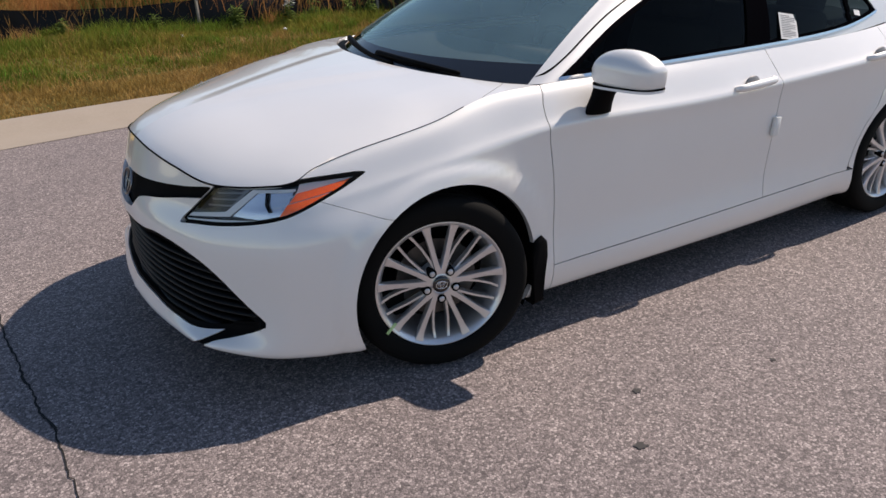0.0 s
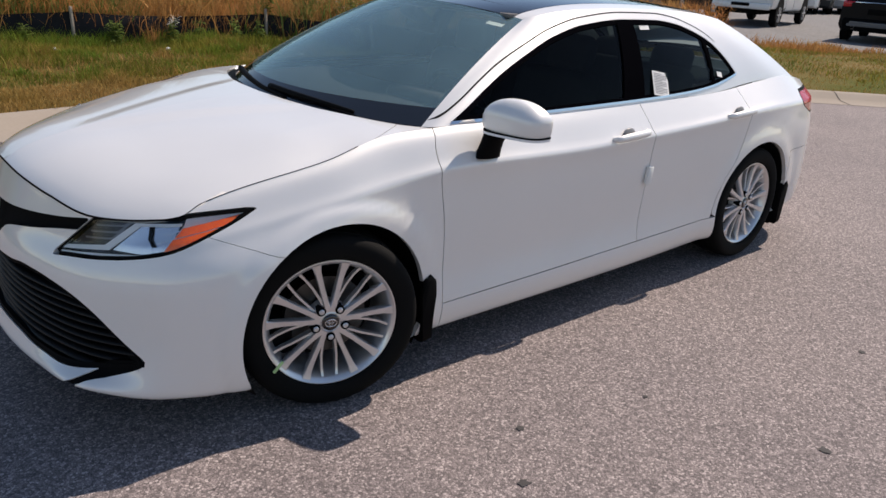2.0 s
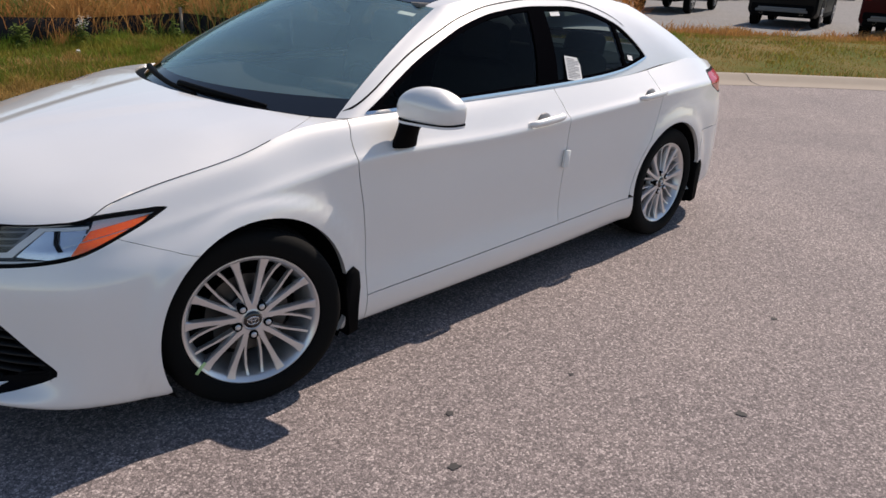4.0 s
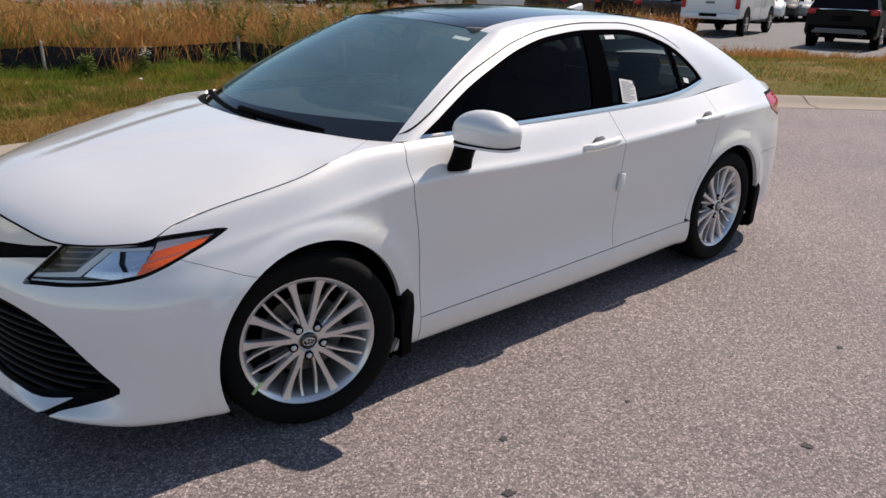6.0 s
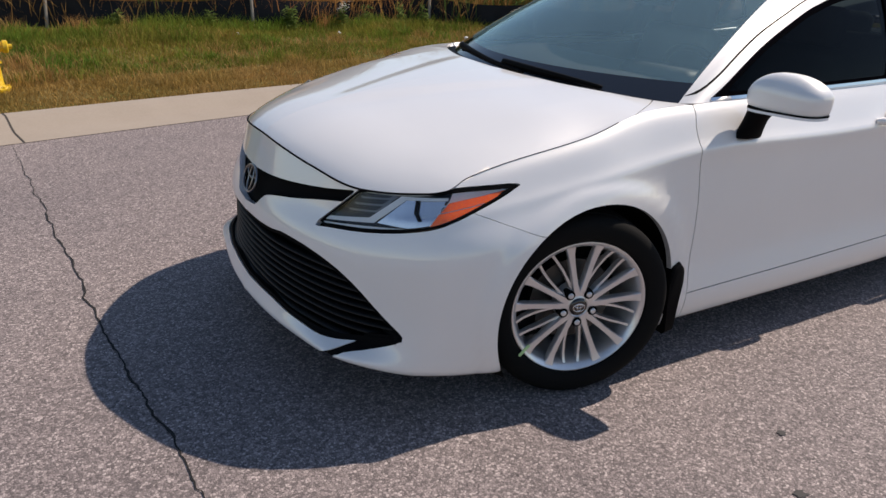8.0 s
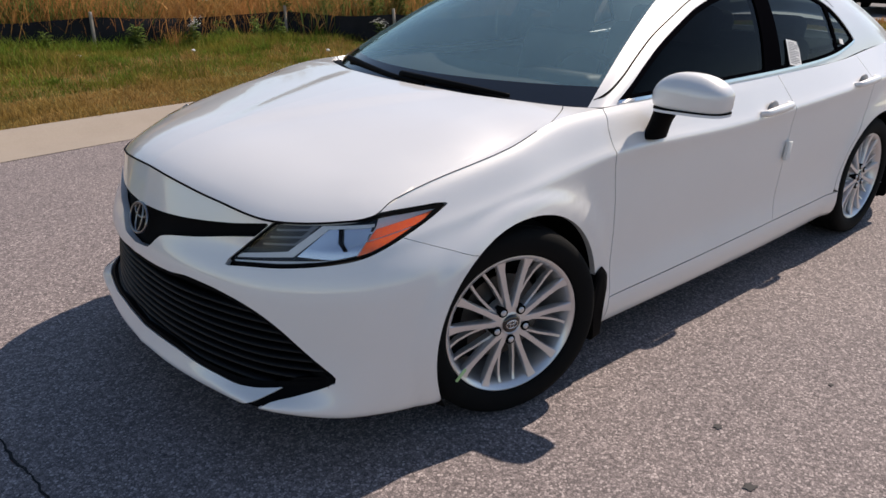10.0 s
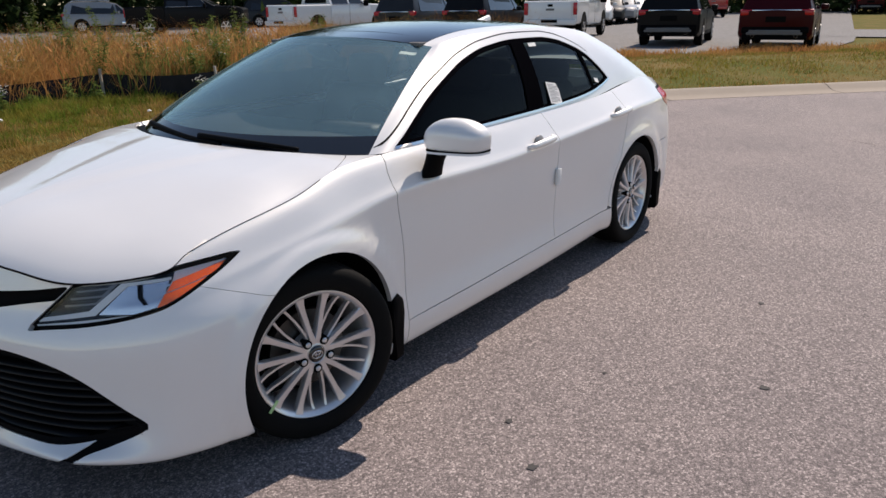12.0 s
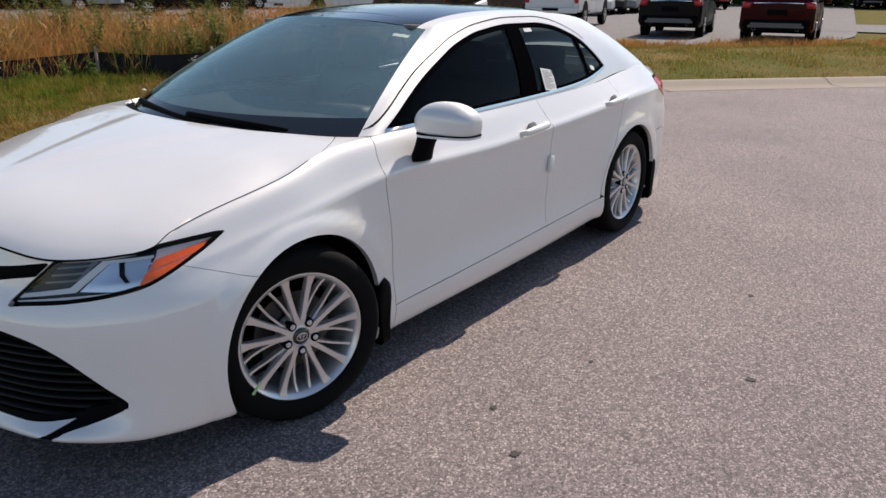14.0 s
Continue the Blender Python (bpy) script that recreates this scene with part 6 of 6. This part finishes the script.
def pickup(at, heading, material, label, group):
    v = thing("parked_pickup", label, "pickup truck", group, at)
    v.rotation_euler = (0, 0, radians(heading))
    side_prof = lambda w, zb, zt: [(0.0, zb), (w * 0.96, zb), (w, zb + .08), (w, zt - .05), (w * .97, zt), (0.0, zt)]
    part("bed", hull([(0.0, side_prof(.95, .62, 1.38)), (0.04, side_prof(.99, .60, 1.40)), (1.95, side_prof(.99, .58, 1.40))]), material, v, angle=28)
    part("bed_inside", box((1.75, 1.70, 0.02), (0.98, 0, 1.405)), VOID, v)
    part("tailgate", box((0.05, 1.56, 0.60), (-0.012, 0, 1.06), bevel=0.02), material, v)
    part("tailgate_handle", box((0.03, 0.18, 0.08), (-0.04, 0, 1.24), bevel=0.01), BLACK, v)
    part("badge_bar", box((0.012, 0.30, 0.07), (-0.042, 0, 1.10)), GREYTRIM, v)
    cab = [(x, [(0.0, .50), (.95, .50), (.99, .60), (.99, 1.28), (.96, 1.38), (wr + .03, zr - .04), (wr * .9, zr), (0.0, zr + .02)]) for x, zr, wr in ((1.98, 1.84, .74), (2.1, 1.90, .73), (3.2, 1.92, .72), (3.7, 1.84, .72), (4.45, 1.42, .88))]
    part("cab", hull(cab), material, v, angle=28)
    part("nose", hull([(4.42, side_prof(.99, .50, 1.40)), (5.3, side_prof(.98, .50, 1.36)), (5.75, side_prof(.92, .52, 1.28)), (5.85, side_prof(.84, .58, 1.2))]), material, v, angle=28)
    quad(v, "rear_window", [(1.975, .70, 1.45), (1.975, -.70, 1.45), (1.985, -.62, 1.80), (1.985, .62, 1.80)][::-1], DARKGLASS)
    quad(v, "windscreen", [(4.40, .80, 1.47), (4.40, -.80, 1.47), (3.74, -.66, 1.82), (3.74, .66, 1.82)], DARKGLASS)
    for sgn in (-1, 1):
        for a, b in ((2.1, 3.05), (3.15, 4.05)):
            quad(v, "side_window", [(a, sgn * .975, 1.40), (b, sgn * .975, 1.40), (b - (.38 if b > 4 else 0), sgn * .765, 1.80), (a, sgn * .765, 1.82)][::sgn], DARKGLASS)
        part("window_frame", tube([(2.05, sgn * .985, 1.385), (4.12, sgn * .985, 1.385), (3.68, sgn * .75, 1.83), (2.05, sgn * .76, 1.86)], 0.016, 6), CHROME, v)
        part("tail_lamp", box((0.07, 0.15, 0.42), (0.0, sgn * .905, 1.12), bevel=0.03), RED, v)
        part("door_mirror", box((0.12, 0.26, 0.26), (4.0, sgn * 1.14, 1.42), bevel=0.05), BLACK, v)
        part("door_seam", box((0.012, 0.012, 0.75), (3.1, sgn * .988, .95)), VOID, v)
        part("side_step", box((1.9, 0.10, 0.06), (3.2, sgn * 1.0, .46), bevel=0.02), BLACK, v)
        for k, x in enumerate((1.15, 4.95)):
            well = lathe([(0.001, 0), (0.48, 0), (0.48, -0.02), (0.46, -0.03)], 28, 'y')
            bmesh.ops.transform(well, matrix=pose(x, sgn * .985, .52, 0, 0, 0 if sgn > 0 else 180) @ pose(0, 0.012, 0), verts=well.verts)
            part("wheel_arch", well, VOID, v)
            road_wheel(v, x, sgn * 1.0, .40)
        part("headlight", box((0.10, 0.3, 0.2), (5.78, sgn * .74, 1.02), bevel=0.03), LENS, v)
    part("rear_bumper", box((0.22, 1.90, 0.20), (-0.06, 0, .66), bevel=0.05), CHROME if material is CAR_BLACK else material, v)
    part("bumper_step", box((0.16, 0.60, 0.10), (-0.12, 0, .70), bevel=0.03), BLACK, v)
    part("chassis", box((4.9, 1.2, 0.22), (2.8, 0, .50), bevel=0.03), VOID, v)
    return v


lot = "vehicles parked on the gravel lot"
suv((21.75, 5.9, 0.065), 12, CAR_BLACK, "black SUV with chrome tail bar parked on gravel", lot)
suv((20.7, 2.53, 0.065), 8, CAR_RED, "dark red SUV with grey bumper parked on gravel", lot)
pickup((23.3, 10.85, 0.065), 14, CAR_WHITE, "white pickup truck with shut tailgate parked on gravel", lot)
suv((22.9, 14.4, 0.065), 8, CAR_BLACK, "glossy black SUV parked in a row on gravel", lot)
suv((21.7, 16.85, 0.065), 10, CAR_GREY, "dark grey SUV parked in a row on gravel", lot)
pickup((20.9, 22.4, 0.065), -2, CAR_WHITE, "white heavy pickup truck parked on gravel", lot)
pickup((21.1, 34.0, 0.065), -48, CAR_BLACK, "black pickup truck seen from its side on gravel", lot)
suv((21.5, 41.5, 0.065), -30, CAR_SILVER, "silver SUV parked behind the tall weeds", lot)
suv((31.6, 38.0, 0.065), -35, CAR_GREY, "dark grey SUV parked farther off on gravel", lot)
for k in range(7):
    b, d = radians(26.0 - 0.8 * k), 47 + 1.6 * k
    suv((-1.7 + d * math.cos(b), -2.7 + d * math.sin(b), 0.065), 205, (CAR_SILVER, CAR_WHITE, CAR_GREY)[k % 3], "parked car in a distant row on the gravel", "distant row of cars")
pickup((54, 14.6, 0.065), 25, CAR_FIRE, "bright red pickup truck far off on gravel", lot)
suv((66.0, 3.2, 0.065), 15, CAR_WHITE, "white car parked far off beside the drive", lot)
suv((66.0, 6.4, 0.065), 14, CAR_RED, "red vehicle parked far off by the trees", lot)


def tree(x, y, h, seed):
    rng = random.Random(seed)
    t = thing("tree", "tall dark green leafy tree behind the gravel lot", "tree", "trees behind the lot", (x, y, 0))
    bm = bmesh.new()
    add_tube(bm, [(0, 0, -0.1), (0.1, 0.05, h * 0.25), (0.0, 0.1, h * 0.55), (0.1, 0, h * 0.85)], [0.24, 0.19, 0.12, 0.04], 8)
    tips = []
    for k in range(11):
        z = h * rng.uniform(0.12, 0.8)
        a = rng.uniform(0, 6.28)
        ln = h * 0.34 * rng.uniform(0.6, 1.1) * (1.15 - z / h)
        p = Vector((ln * math.cos(a), ln * math.sin(a), z + ln * 0.45))
        add_tube(bm, [(0, 0, z), tuple(p * 0.5 + Vector((0, 0, z * 0.5 + 0.1))), tuple(p)], [0.07, 0.045, 0.015], 5)
        tips += [p, p * 0.7 + Vector((0, 0, z * 0.3))]
    part("trunk", bm, BARK, t)
    rr = np.random.RandomState(seed)
    v, f = [], []
    for c in tips + [Vector((0, 0, h * 0.9)), Vector((0, 0, h * 0.7))]:
        n = 240
        q = rr.normal(0, 1, (n, 3)) * np.array((0.95, 0.95, 0.75)) * h * 0.10 + np.array(c)
        d1 = rr.normal(0, 1, (n, 3)) * 0.13
        d2 = rr.normal(0, 1, (n, 3)) * 0.13
        b = len(v)
        v += np.stack([q, q + d1, q + d2], 1).reshape(-1, 3).tolist()
        f += [(b + 3 * i, b + 3 * i + 1, b + 3 * i + 2) for i in range(n)]
    me = bpy.data.meshes.new("crown")
    me.from_pydata(v, [], f)
    me.materials.append(FAR_LEAF)
    new("crown", me).parent = t


rngt = random.Random(17)
for k in range(34):
    b = radians(2 + 2.6 * k + rngt.uniform(-0.8, 0.8))
    r = 78 + rngt.uniform(-5, 6) - 18 * (k > 16)
    tree(-1.8 + r * math.cos(b), -2.8 + r * math.sin(b), rngt.uniform(8, 12), 100 + k)


# Undergrowth that closes the wood's foot.
rr = np.random.RandomState(77)
n = 90000
b = np.radians(rr.uniform(-2, 96, n))
r = np.where(b > radians(46), 60, 78) + rr.normal(0, 3.0, n)
c = np.c_[-1.8 + r * np.cos(b), -2.8 + r * np.sin(b), 7.5 * rr.uniform(0, 1, n) ** 1.2 + 0.1]
v = np.stack([c, c + rr.normal(0, 0.26, (n, 3)), c + rr.normal(0, 0.26, (n, 3))], 1).reshape(-1, 3)
me = bpy.data.meshes.new("undergrowth")
me.from_pydata(v.tolist(), [], [(3 * i, 3 * i + 1, 3 * i + 2) for i in range(n)])
me.materials.append(FAR_LEAF)
tagged(new("undergrowth", me), "dark green undergrowth at the foot of the wood", "bushes", kind="stuff")
